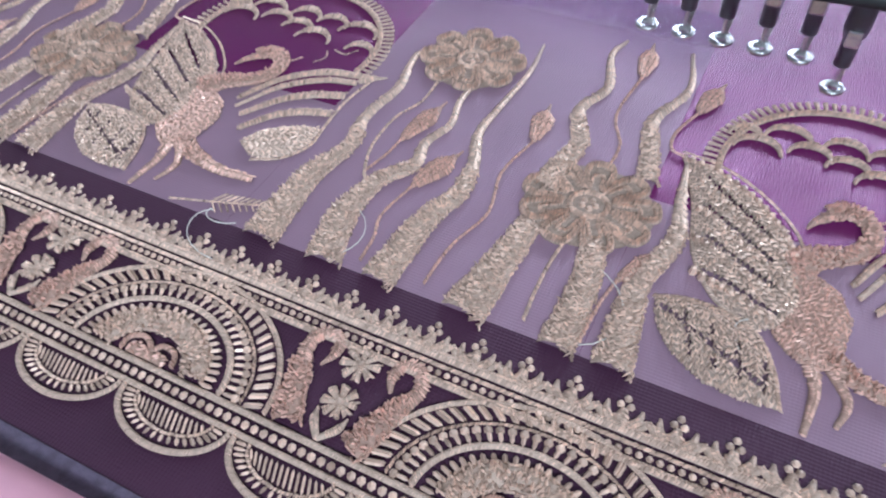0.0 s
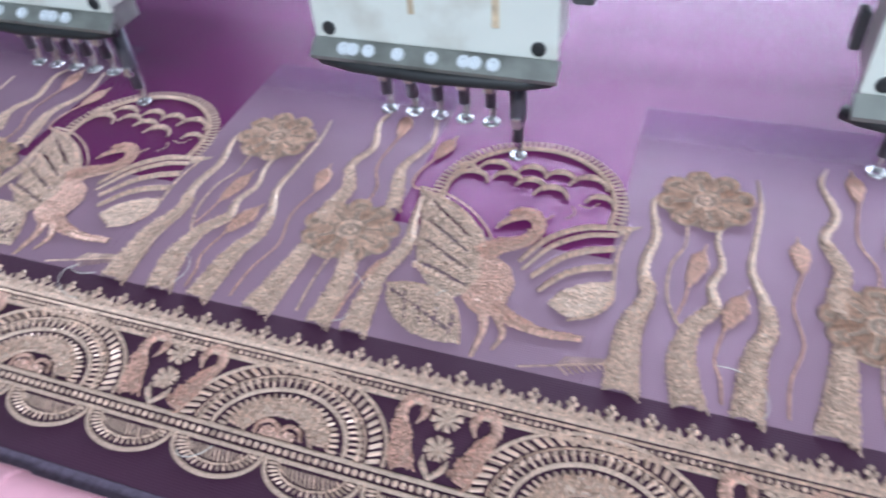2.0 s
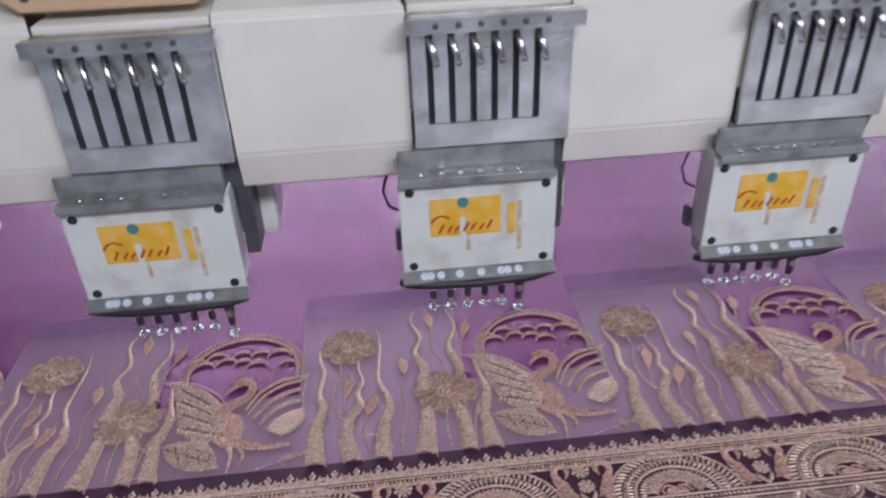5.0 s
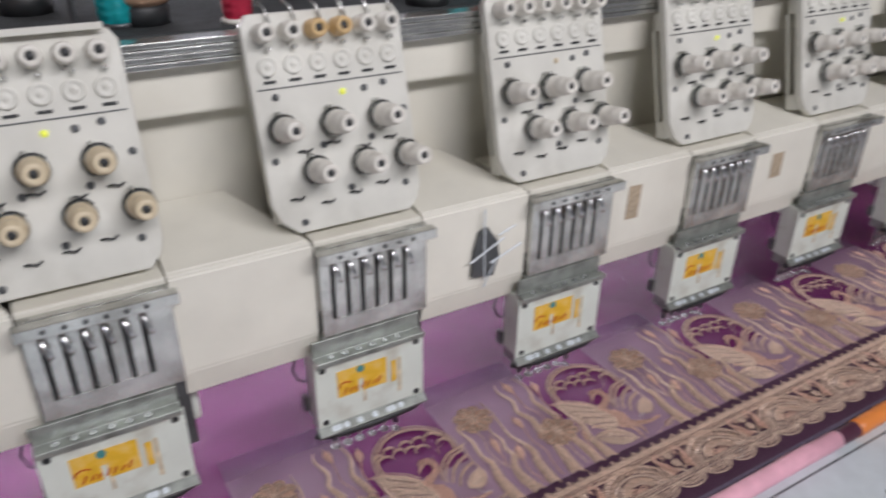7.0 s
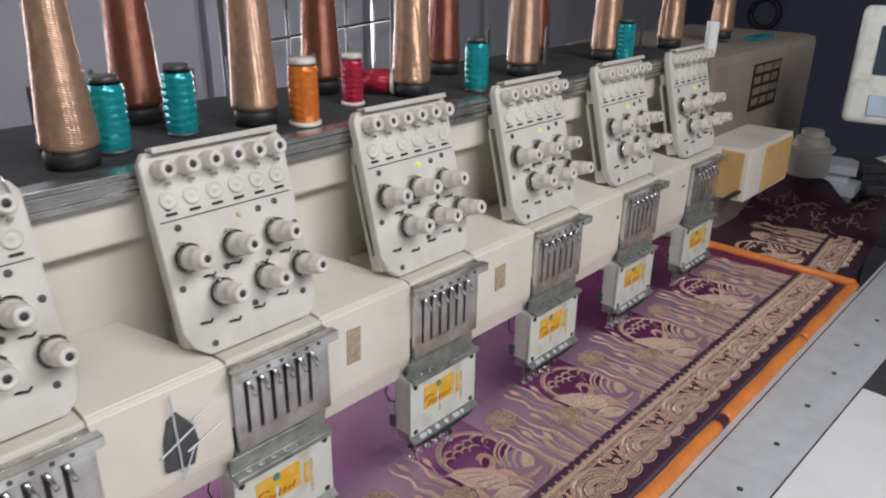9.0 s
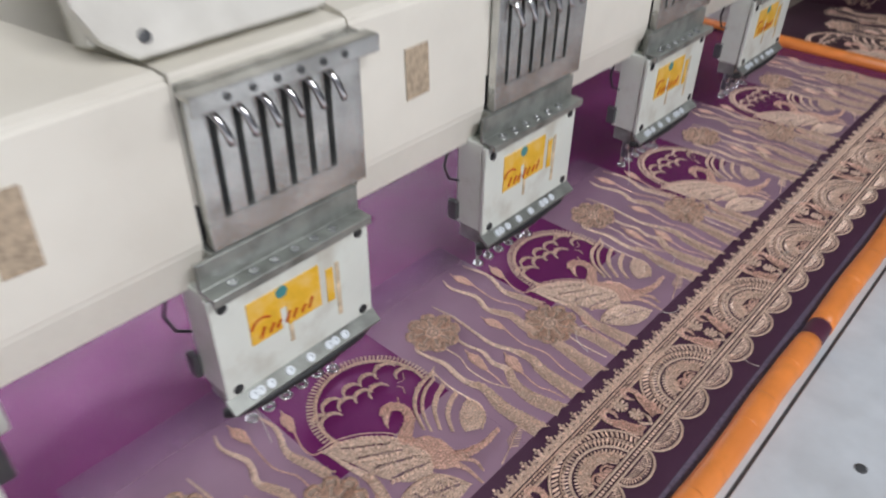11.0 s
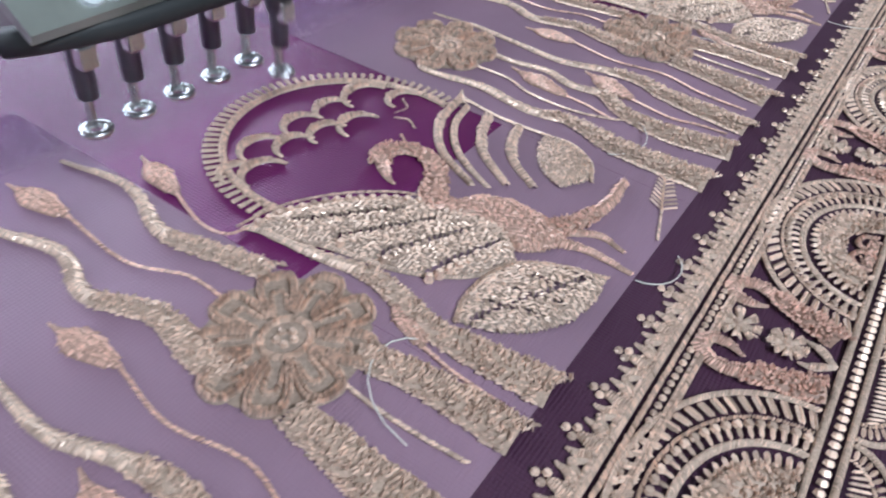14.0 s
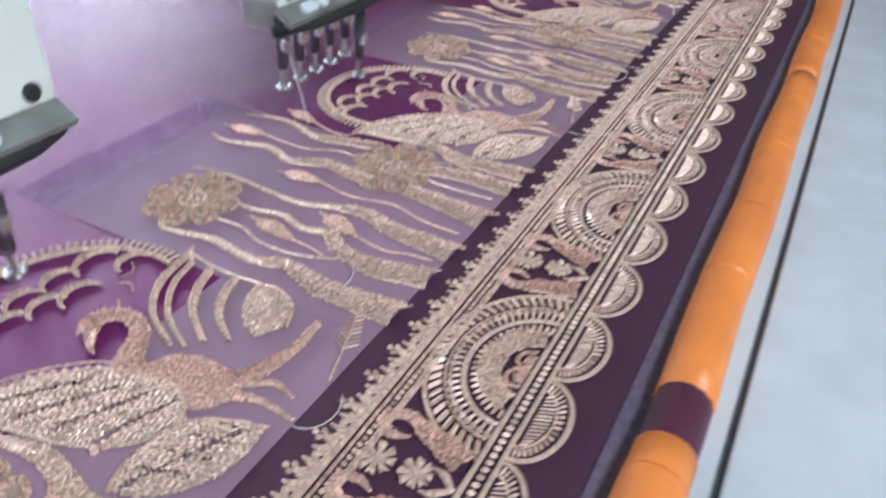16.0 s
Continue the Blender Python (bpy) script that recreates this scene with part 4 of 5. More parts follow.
# ---- sewing heads ----
def stroke(points, w):
    """A flat printed stroke on the badge plate, smooth through (x, z) points."""
    c, _ = curve(points, [1, 1], 0.0004)
    d = np.gradient(c, axis=0)
    d /= np.maximum(np.hypot(d[:, 0], d[:, 1]), 1e-9)[:, None]
    b = bmesh.new()
    rows = []
    for i, (p, q) in enumerate(zip(c, d)):
        half = w / 2 * (0.65 + 0.5 * abs(q[1]))
        n = np.array((-q[1], q[0])) * half
        rows.append([b.verts.new((e[0], y, e[1])) for e, y in ((p + n, 0.0365), (p + n, 0.0361), (p - n, 0.0361), (p - n, 0.0365))])
    for u, v in zip(rows, rows[1:]):
        for k in range(3):
            b.faces.new((u[k], v[k], v[k + 1], u[k + 1]))
    bmesh.ops.recalc_face_normals(b, faces=b.faces[:])
    return b


def build_head():
    """A sewing head: tension board, needle case, badge plate and needle bars; its origin is the middle of the repeat."""
    head = tagged(new("embroidery_machine"), "white embroidery machine with tension knobs and steel needle case", "embroidery machine", "row of embroidery machines")
    lean = math.degrees(math.atan(0.264))
    bd = Matrix.Translation((-0.040, 0.062, 1.095)) @ RX(-lean)      # board frame: x across, z up the board, -y outward
    # tension board with chamfered foot and folded top lip
    out = [(-0.054, 0.0), (0.062, 0.0), (0.072, 0.010), (0.0765, 0.024), (0.0765, 0.188), (0.070, 0.198), (-0.070, 0.198), (-0.0765, 0.188), (-0.0765, 0.030), (-0.069, 0.012)]
    b = slab(out, 0.0, 0.012, 0.0025)
    b.transform(bd)
    board = part("tension_board", b, M_PLASTIC, head, "dusty white tension board")
    b = box(-0.066, 0.066, -0.010, 0.004, 0.1985, 0.2015, 0.001)
    b = box(-0.066, 0.066, -0.0105, -0.0085, 0.196, 0.2015, 0.0006, b)
    b.transform(bd)
    part("top_lip", b, M_PLASTIC, board)
    b = box(-0.071, 0.071, -0.0010, 0.0, 0.1330, 0.1342, 0.0003)
    b.transform(bd)
    part("groove", b, M_GREY, board)
    # side cheeks behind the board, with an oblong opening
    for side in (-1, 1):
        b = None
        for y0, y1, z0, z1 in ((0.0125, 0.0165, 0.03, 0.180), (0.025, 0.0300, 0.03, 0.140), (0.0125, 0.0300, 0.010, 0.0305), (0.0125, 0.026, 0.140, 0.160)):
            b = box(side * 0.068 - 0.002, side * 0.068 + 0.002, y0, y1, z0, z1, 0.0015, b)
        b.transform(bd)
        part("cheek", b, M_PLASTIC, head, "white side cheek")

    def knob(x, z, big):
        m = bd @ Matrix.Translation((x, 0, z)) @ RX(90)
        if big:
            k = part("tension_knob", lathe([(0.0115, 0.012), (0.0115, 0.016), (0.0105, 0.017), (0.0100, 0.029), (0.0102, 0.030), (0.0088, 0.031), (0.0086, 0.0405), (0.0078, 0.042), (0.0040, 0.0421), (0.0036, 0.040), (0.0, 0.040)], m, 18, None, False), M_KNOB, head, "white ridged tension knob", True)
            part("disc", lathe([(0.0125, 0.004), (0.0125, 0.0055), (0.0105, 0.008), (0.0125, 0.0105), (0.0125, 0.012)], m, 16), M_STEEL, k, "steel tension discs", True)
            part("hub", lathe([(0.0036, 0.0398), (0.0036, 0.0405), (0.0015, 0.0412)], m, 8), M_BLACK, k)
            part("spring", tube([tuple(m @ Vector((0.013 * math.cos(a), 0.013 * math.sin(a), 0.007))) for a in np.linspace(0.6, 4.2, 11)], 0.0011, 5), M_BLACK, k, "thin check spring")
            part("pin", lathe([(0.0018, 0), (0.0018, 0.012), (0.001, 0.013)], bd @ Matrix.Translation((x - 0.004, 0, z + 0.0145)) @ RX(90), 8), M_STEEL, k)
        else:
            k = part("guide_knob", lathe([(0.0088, 0.001), (0.0088, 0.010), (0.0080, 0.011), (0.0080, 0.020), (0.0072, 0.0215), (0.0042, 0.0216), (0.0038, 0.019), (0.0, 0.019)], m, 16, None, False), M_KNOB, head, "small white guide knob", True)
            part("hub", lathe([(0.0036, 0.0190), (0.0036, 0.0198), (0.0012, 0.0206)], m, 8), M_BLACK, k)

    for i in range(6):
        x = -0.0595 + 0.0236 * i
        knob(x, 0.181, False)
        part("thread_lens", lathe([(0.0088, 0.0), (0.0088, 0.0022), (0.0070, 0.0030), (0.0066, 0.0022), (0.0024, 0.0024), (0.0016, 0.0040), (0.0, 0.0042)], bd @ Matrix.Translation((x + 0.001, 0, 0.153)) @ RX(90), 16, None, False), M_PLASTIC, head, "round clear thread sensor wheel", True)
        part("guide_pin", lathe([(0.0016, 0), (0.0016, 0.007), (0.0022, 0.0075), (0.001, 0.009)], bd @ Matrix.Translation((x + 0.003, 0, 0.1675)) @ RX(90), 7), M_STEEL, head)
        part("thread_slot", box(-0.0055, 0.0055, -0.0014, 0.0, -0.0013, 0.0013, 0.0003), M_BLACK, head).matrix_local = bd @ Matrix.Translation((x + 0.001, 0, 0.1395))
    for x, z in ((-0.055, 0.0975), (-0.006, 0.0975), (0.042, 0.0975), (-0.030, 0.0565), (0.019, 0.0565), (0.064, 0.0565)):
        knob(x, z, True)
    part("led", lathe([(0.0030, 0), (0.0030, 0.0012), (0.0022, 0.0022), (0.0008, 0.0026)], bd @ Matrix.Translation((0.008, 0, 0.1235)) @ RX(90), 10), M_LED, head, "small lit yellow-green lamp", True)
    for x, z in ((-0.056, 0.126), (0.050, 0.127), (-0.048, 0.010), (0.060, 0.028), (0.030, 0.124), (-0.066, 0.070), (-0.018, 0.078), (0.031, 0.078), (0.003, 0.034), (-0.060, 0.146), (0.068, 0.100)):
        part("screw", lathe([(0.0034, 0), (0.0034, 0.0012), (0.0022, 0.0018)], bd @ Matrix.Translation((x, 0, z)) @ RX(90), 8), M_GREY, head)
    for i in range(8):
        x, z = -0.052 + 0.0145 * i, (0.033, 0.079)[i % 2] - 0.004 * (i % 3)
        pts = [bd @ Vector((x - 0.006, -0.001, z)), bd @ Vector((x - 0.002, -0.005, z + 0.001)), bd @ Vector((x + 0.003, -0.004, z - 0.001)), bd @ Vector((x + 0.007, -0.001, z + 0.001))]
        part("thread_guide", tube([tuple(p) for p in pts], 0.0011, 5), M_BLACK, head, "bent wire thread guide")
    # steel needle case with slots
    b = None
    x0, x1 = -0.0855, 0.0305
    b = box(x0, -0.0747, 0.0445, 0.0525, 0.984, 1.083, 0.0006)
    b = box(0.0072, x1, 0.0445, 0.0525, 0.984, 1.083, 0.0006, b)
    b = box(x0, x1, 0.0446, 0.0525, 0.984, 1.003, 0.0006, b)
    b = box(x0, x1, 0.0446, 0.0525, 1.071, 1.083, 0.0006, b)
    for i in range(5):
        b = box(-0.0702 + 0.0155 * i, -0.0593 + 0.0155 * i, 0.0448, 0.0525, 1.003, 1.071, 0.0005, b)
    case = part("needle_case", b, M_STEEL, head, "brushed steel slotted needle case")
    b = box(x0 - 0.004, x1 + 0.005, 0.0335, 0.0440, 1.0795, 1.0825, 0.0006)
    b = box(x0 - 0.004, x1 + 0.005, 0.0320, 0.0340, 1.072, 1.0825, 0.0005, b)
    part("thread_bar", b, M_STEEL, case, "screwed steel thread bar")
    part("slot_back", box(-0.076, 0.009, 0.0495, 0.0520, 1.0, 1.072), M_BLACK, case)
    for i in range(6):
        x = -0.0725 + 0.0155 * i
        part("take_up_lever", tube([(x - 0.0006, 0.0485, 1.0675), (x, 0.0430, 1.0655), (x + 0.0016, 0.0385, 1.0610), (x + 0.0042, 0.0362, 1.0515), (x + 0.0046, 0.0366, 1.0490)], 0.0023, 10), M_CHROME, case, "chrome take-up lever", True)
        part("screw", lathe([(0.0022, 0), (0.0022, 0.0008), (0.001, 0.0012)], Matrix.Translation((x + 0.004, 0.0320, 1.0775)) @ RX(90), 8), M_GREY, case)
    part("case_body", box(-0.0865, 0.0300, 0.0535, 0.1650, 1.0105, 1.0880, 0.002), M_CREAM, head, "cream body behind the needle case")
    # lower case
    part("neck", box(-0.088, 0.0195, 0.046, 0.060, 0.955, 0.9835, 0.001), M_GREEN, head, "grey-green metal neck")
    b = bmesh.new()
    f = b.faces.new([b.verts.new((-0.1005, y, z)) for y, z in ((0.0455, 0.983), (0.0425, 0.983), (0.0425, 0.9652), (0.0300, 0.9652), (0.0300, 0.9590), (0.0316, 0.9590), (0.0316, 0.9628), (0.0455, 0.9628))])
    g = bmesh.ops.extrude_face_region(b, geom=[f])
    for v in g["geom"]:
        if isinstance(v, bmesh.types.BMVert):
            v.co.x = 0.020
    bmesh.ops.recalc_face_normals(b, faces=b.faces[:])
    bmesh.ops.bevel(b, geom=b.edges[:], offset=0.0004, segments=1, affect="EDGES")
    visor = part("visor", b, M_GREEN, head, "grey-green folded metal visor")
    for i in range(6):
        part("rivet", lathe([(0.0036, 0), (0.0033, 0.0012), (0.0016, 0.0013), (0.0012, 0.0006)], Matrix.Translation((-0.083 + 0.0150 * i, 0.0365, 0.9651)), 10), M_CHROME, visor, "bright rivet")
    part("side_case", box(-0.100, 0.021, 0.042, 0.068, 0.8800, 0.9615, 0.0015), M_PLATE, head, "white lower case")
    plate = part("badge_plate", box(-0.1015, 0.0225, 0.0375, 0.0415, 0.8790, 0.9600, 0.0012), M_PLATE, head, "white badge plate with smeared yellow sticker")
    for x in (-0.093, 0.0135):
        for z in (0.8845, 0.9510):
            part("screw", lathe([(0.0036, 0), (0.0036, 0.0008), (0.002, 0.0014)], Matrix.Translation((x, 0.0375, z)) @ RX(90), 10), M_BLACK, plate)
    for x0, x1 in ((-0.078, -0.0545), (-0.0495, -0.022)):
        part("sticker", box(x0, x1, 0.0366, 0.0374, 0.911, 0.944, 0.0002), M_YELLOW, plate, "yellow sticker")
    part("sticker", box(-0.0545, -0.0495, 0.0367, 0.0374, 0.927, 0.944, 0.0002), M_YELLOW, plate, "yellow sticker")
    part("smear", box(-0.0165, -0.0105, 0.0367, 0.0374, 0.909, 0.936, 0.0002), M_YELLOW, plate, "rubbed yellow sticker strip")
    part("smear", box(-0.0085, -0.0050, 0.0368, 0.0374, 0.893, 0.938, 0.0002), M_BROWNSTAIN, plate, "rusty streak")
    part("smear", box(-0.0495, -0.0465, 0.0368, 0.0374, 0.896, 0.9105, 0.0002), M_BROWNSTAIN, plate, "rusty streak")
    part("print", lathe([(0.0046, 0), (0.0044, 0.0004), (0.0, 0.0004)], Matrix.Translation((-0.052, 0.0366, 0.940)) @ RX(90), 12, None, False), M_TEALPRINT, plate, "teal round print")
    # plain red strokes in place of the printed mark
    part("print", stroke([(-0.0775, 0.9235), (-0.0735, 0.9280), (-0.0680, 0.9292), (-0.0625, 0.9268)], 0.0020), M_RED, plate, "red printed swash")
    for i in range(7):
        x, z = -0.0700 + 0.0064 * i + 0.0008 * (i % 2), 0.9175 + 0.0002 * i
        part("print", stroke([(x + 0.0024, z + 0.0042 - 0.0014 * (i % 3)), (x, z - 0.0008), (x - 0.0016, z - 0.0034)], 0.0019), M_RED, plate, "red printed stroke")
    part("wire_loop", tube([(-0.1005, 0.066, 0.962), (-0.108, 0.070, 0.955), (-0.113, 0.071, 0.938), (-0.109, 0.069, 0.925), (-0.1003, 0.066, 0.921)], 0.0011, 6), M_BLACK, head, "thin black wire loop", True)
    part("motor_block", box(0.0228, 0.034, 0.062, 0.095, 0.895, 0.979, 0.002), M_GREY, head, "dark grey trimmer block")
    part("rear_case", box(0.000, 0.046, 0.098, 0.148, 0.893, 0.981, 0.004), M_PLATE, head, "white rear case")
    part("bracket", box(-0.1055, -0.1005, 0.064, 0.073, 0.884, 0.902, 0.0015), M_GREY, head)
    # bottom flange, rubber bar, presser feet
    b = bmesh.new()
    f = b.faces.new([b.verts.new((-0.1025, y, z)) for y, z in ((0.0415, 0.8770), (0.0385, 0.8788), (0.0300, 0.8725), (0.0310, 0.8700))])
    g = bmesh.ops.extrude_face_region(b, geom=[f])
    for v in g["geom"]:
        if isinstance(v, bmesh.types.BMVert):
            v.co.x = 0.0235
    bmesh.ops.recalc_face_normals(b, faces=b.faces[:])
    flange = part("flange", b, M_GREEN, head, "grey-green bottom flange")
    for x in (-0.085, -0.080, -0.0715, -0.056, -0.0385, -0.022, -0.0165, -0.0075):
        part("rivet", lathe([(0.0035, 0), (0.0033, 0.0012), (0.0016, 0.0013), (0.0012, 0.0005)], Matrix.Translation((x, 0.0341, 0.8755)) @ RX(37), 12), M_ALU, flange, "pale ring rivet")
    part("rubber_bar", tube([(-0.103, 0.042, 0.8670), (-0.098, 0.036, 0.8685), (-0.080, 0.0335, 0.8670), (-0.040, 0.0325, 0.8660), (0.005, 0.034, 0.8670), (0.020, 0.038, 0.8685)], 0.0036, 8), M_BLACK, head, "black rubber guard bar", True)
    part("guide_bar", box(-0.097, 0.016, 0.044, 0.066, 0.8645, 0.8790, 0.0015), M_GREEN, head)
    for i in range(5):
        x = -0.0765 + 0.0150 * i
        presser(head, x)
    bar = presser(head, -0.0015)
    bar.name = "active_needle_bar"
    part("drive_sleeve", lathe([(0.0040, 0.849), (0.0046, 0.852), (0.0046, 0.8795)], Matrix.Translation((-0.0015, 0.060, 0)), 12), M_BAR, bar, "dark drive sleeve", True)
    return head


def presser(head, x):
    """A needle bar with clamp, needle and presser foot."""
    y = 0.060
    bar = part("needle_bar", lathe([(0.0030, 0.836), (0.0032, 0.850), (0.0032, 0.880)], Matrix.Translation((x, y, 0)), 10), M_BAR, head, "dark needle bar", True)
    part("clamp", box(x - 0.0026, x + 0.0026, y - 0.0055, y + 0.003, 0.846, 0.853, 0.0008), M_STEEL, bar, "steel needle clamp")
    part("needle", lathe([(0.0004, 0.822), (0.0007, 0.828), (0.0008, 0.838)], Matrix.Translation((x, y, 0)), 6), M_CHROME, bar)
    part("presser_shank", tube([(x, y + 0.003, 0.846), (x + 0.0012, y + 0.003, 0.836), (x + 0.0005, y + 0.002, 0.8265)], 0.0014, 6), M_STEEL, bar)
    foot = part("presser_foot", lathe([(0.0022, 0), (0.0047, 0), (0.0049, 0.0010), (0.0045, 0.0018), (0.0024, 0.0018), (0.0022, 0)], Matrix.Translation((x, y, 0.8245)), 14, None, False), M_CHROME, bar, "chrome ring presser foot", True)
    return bar


def needle_thread(x):
    tagged(part("needle_thread", tube([(x, 0.058, 0.872), (x + 0.001, 0.056, 0.846), (x + 0.004, 0.052, 0.820), (x + 0.006, 0.050, TOP + 0.002)], 0.0003, 5), M_KNOB), "pale thread hanging from the needle to the cloth", "thread")


needle_thread(6 * P - 0.0765)
needle_thread(4 * P - 0.0765)

first = build_head()
HEADS = [first]
first.location = (7 * P, 0, 0)
for k in range(2, 11):
    HEADS.append(copy_thing(first, pose((8 - k) * P, 0, 0)))


def repaint(ob, material):
    ob.data = ob.data.copy()
    ob.data.materials[0] = material


# odd replaced parts on single heads
for c in [c for c in HEADS[5].children if c.name.startswith("guide_knob")][2:4]:
    repaint(c, M_TANKNOB)
    tagged(c, "tan guide knob")
for board in [c for c in HEADS[5].children if c.name.startswith("tension_board")]:
    for lip in [c for c in board.children if c.name.startswith("top_lip")]:
        bpy.data.objects.remove(lip)
for c in [c for c in HEADS[5].children if c.name.startswith("guide_knob")]:
    m = c.data.vertices[0].co
    part("thread_rod", tube([(m.x, m.y - 0.004, m.z + 0.004), (m.x - 0.003, m.y + 0.004, m.z + 0.020), (m.x - 0.010, m.y + 0.010, m.z + 0.027)], 0.0012, 6), M_STEEL, HEADS[5], "thin bent thread rod", True)
for c in HEADS[6].children:
    if c.name.startswith("tension_knob"):
        repaint(c, M_KNOBTAN)
        tagged(c, "yellowed tension knob")
for c in HEADS[7].children:
    if c.name.startswith("tension_board"):
        repaint(c, M_TANBOARD)
        tagged(c, "tan replacement tension board")
for c in HEADS[4].children:
    if c.name.startswith("led"):
        repaint(c, M_KNOBTAN)
        tagged(c, "small unlit lamp")
hose = tagged(part("black_hose", tube([(-0.10, 0.150, 1.21), (0.0, 0.135, 1.175), (0.07, 0.125, 1.155), (0.14, 0.120, 1.125), (0.20, 0.125, 1.1155)], 0.011, 10), M_BLACK, None, "", True), "black rubber hose lying on the beam between heads", "hose")
for k in range(5):
    y = 0.1672
    wire_ = tagged(part("thin_cable", tube([(0.285 + 0.25 * k, y, 1.222), (0.282 + 0.25 * k, y - 0.006, 1.19), (0.288 + 0.25 * k, y - 0.004, 1.15), (0.280 + 0.25 * k, y - 0.02, 1.112)], 0.0011, 6), M_BLACK), "thin black cable hanging behind the tension board", "cable", "board cables")

# ---- thread cones and spools on the shelf ----
SHELF = 1.2697


def cone(x, y, material, label, scale=1.0, tilt=0, slim=1.0):
    ob = tagged(new("thread_cone"), label, "thread cone", "thread on the shelf")
    rings = [(0.021, 0.016), (0.0252, 0.020)]
    for i in range(40):
        t = i / 39
        rings.append(((0.0262 - 0.0075 * t) * (1 + (slim - 1) * t) + 0.0003 * math.sin(i * 2.4), 0.022 + 0.168 * t))
    rings += [(0.0172 * slim, 0.193)]
    part("thread", lathe(rings, None, 22), material, ob, "", True)
    part("cone_base", lathe([(0.0235, 0.0), (0.0240, 0.014), (0.0215, 0.018)], None, 20), M_BLACK, ob, "black cone base", True)
    part("cone_cap", lathe([(0.0172 * slim, 0.192), (0.0165 * slim, 0.214), (0.010 * slim, 0.216)], None, 18), M_BLACK, ob, "black cone tip", True)
    ob.matrix_world = pose(x, y, SHELF, 0, tilt, random.uniform(0, 90)) @ Matrix.Diagonal((scale, scale, scale, 1))


def spool(x, y, material, label, white=False, h=0.062, r=0.0165):
    ob = tagged(new("thread_spool"), label, "thread spool", "thread on the shelf")
    b = bmesh.new()
    seg, rows = 40, 36
    loops = []
    for j in range(rows + 1):
        t = j / rows
        loop = []
        for i in range(seg):
            a = 2 * math.pi * i / seg
            rr = r * (1 + 0.035 * math.sin(5 * a + 24 * t) * math.sin(5 * a - 24 * t)) * (1 - 0.10 * (2 * t - 1) ** 8)
            loop.append(b.verts.new((rr * math.cos(a), rr * math.sin(a), 0.004 + h * t)))
        loops.append(loop)
    for u, v in zip(loops, loops[1:]):
        for i in range(seg):
            b.faces.new((u[i], u[(i + 1) % seg], v[(i + 1) % seg], v[i]))
    part("thread", b, material, ob, "", True)
    core = M_KNOB if white else M_GREY
    part("core", lathe([(r * 1.12 if white else r * 0.95, 0), (r * 1.12 if white else r * 0.95, 0.004), (r * 0.6, 0.005), (r * 0.6, h + 0.006), (r * (0.95 if white else 0.8), h + 0.006), (r * (0.9 if white else 0.75), h + 0.012)], None, 20), core, ob, "", True)
    ob.location = (x, y, SHELF)


for i in range(-5, 6):
    used = i == -1       # one cone is nearly used up and stands askew
    cone(0.821 + 0.25 * i + random.uniform(-0.006, 0.006) + (0.030 if used else 0), 0.178 if used else 0.205, M_TAN, "tall cone of glossy tan metallic thread on the black shelf", 1.0, -3 if used else 0, 0.74 if used else 1.0)
for i in range(-5, 5):
    cone(0.734 + 0.25 * i + random.uniform(-0.012, 0.012), 0.305, M_COPPER, "tall cone of copper brown metallic thread on the black shelf", 1.04)
for x, y in ((0.652, 0.197), (0.735, 0.215), (1.158, 0.165), (1.575, 0.17), (0.30, 0.2), (0.03, 0.18)):
    spool(x, y, M_TEAL, "small spool of shiny teal thread on the shelf")
for x, y in ((0.858, 0.165), (0.16, 0.19)):
    spool(x, y, M_AMBER, "small white spool of shiny orange thread on the shelf", True)
for x, y in ((0.970, 0.212), (0.40, 0.17)):
    spool(x, y, M_CRIMSON, "small white spool of crimson thread on the shelf", True, 0.052, 0.0135)
for i in range(-10, 15):
    x = 0.60 + 0.083 * i
    peg = tagged(part("thread_peg", lathe([(0.0030, 0), (0.0030, 0.062), (0.002, 0.064)], None, 8), M_GREY), "thin dark metal thread peg on the shelf", "peg", "shelf pegs")
    peg.location = (x, 0.24 + 0.06 * (i % 2), SHELF)
ob = tagged(new("fallen_spool"), "crimson spool lying on its side on the shelf", "thread spool", "thread on the shelf")
part("thread", lathe([(0.016, 0.0), (0.016, 0.04)], RX(90) @ Matrix.Translation((0, 0, 0)), 16), M_CRIMSON, ob, "", True)
part("flange", lathe([(0.018, 0.04), (0.018, 0.044), (0.007, 0.045)], RX(90), 16), M_KNOB, ob, "white spool flange", True)
ob.matrix_world = pose(1.03, 0.26, SHELF + 0.018, 0, 0, 35)

# upright posts, thread rods and hanging threads behind the shelf
rack = tagged(new("thread_rack"), "thin metal thread rack posts above the shelf", "thread rack")
for i in range(-4, 6):
    x = 0.58 + 0.30 * i
    part("post", tube([(x, 0.358, 1.2696), (x, 0.358, 1.82)], 0.004, 8), M_GREY, rack)
for z in (1.74, 1.82):
    part("rod", tube([(-1.2, 0.358, z), (2.0, 0.358, z)], 0.004, 8), M_STEEL, rack)
for i in range(-4, 5):
    x = 0.821 + 0.25 * i
    for dx, y in ((0.0, 0.205), (-0.087, 0.305)):
        part("thread_line", tube([(x + dx, y, 1.49), (x + dx + 0.01, 0.34, 1.64), (x + dx + 0.004, 0.358, 1.74)], 0.0005, 4), M_KNOB, rack)

# panels on the wall behind
for i in range(8):
    x = -1.6 + 0.62 * i
    p = tagged(part("wall_panel", box(x, x + 0.585, 1.455, 1.496, 0.9, 2.6, 0.004), M_WALL), "pale grey wall panel behind the thread shelf", "wall panel", "wall panels")

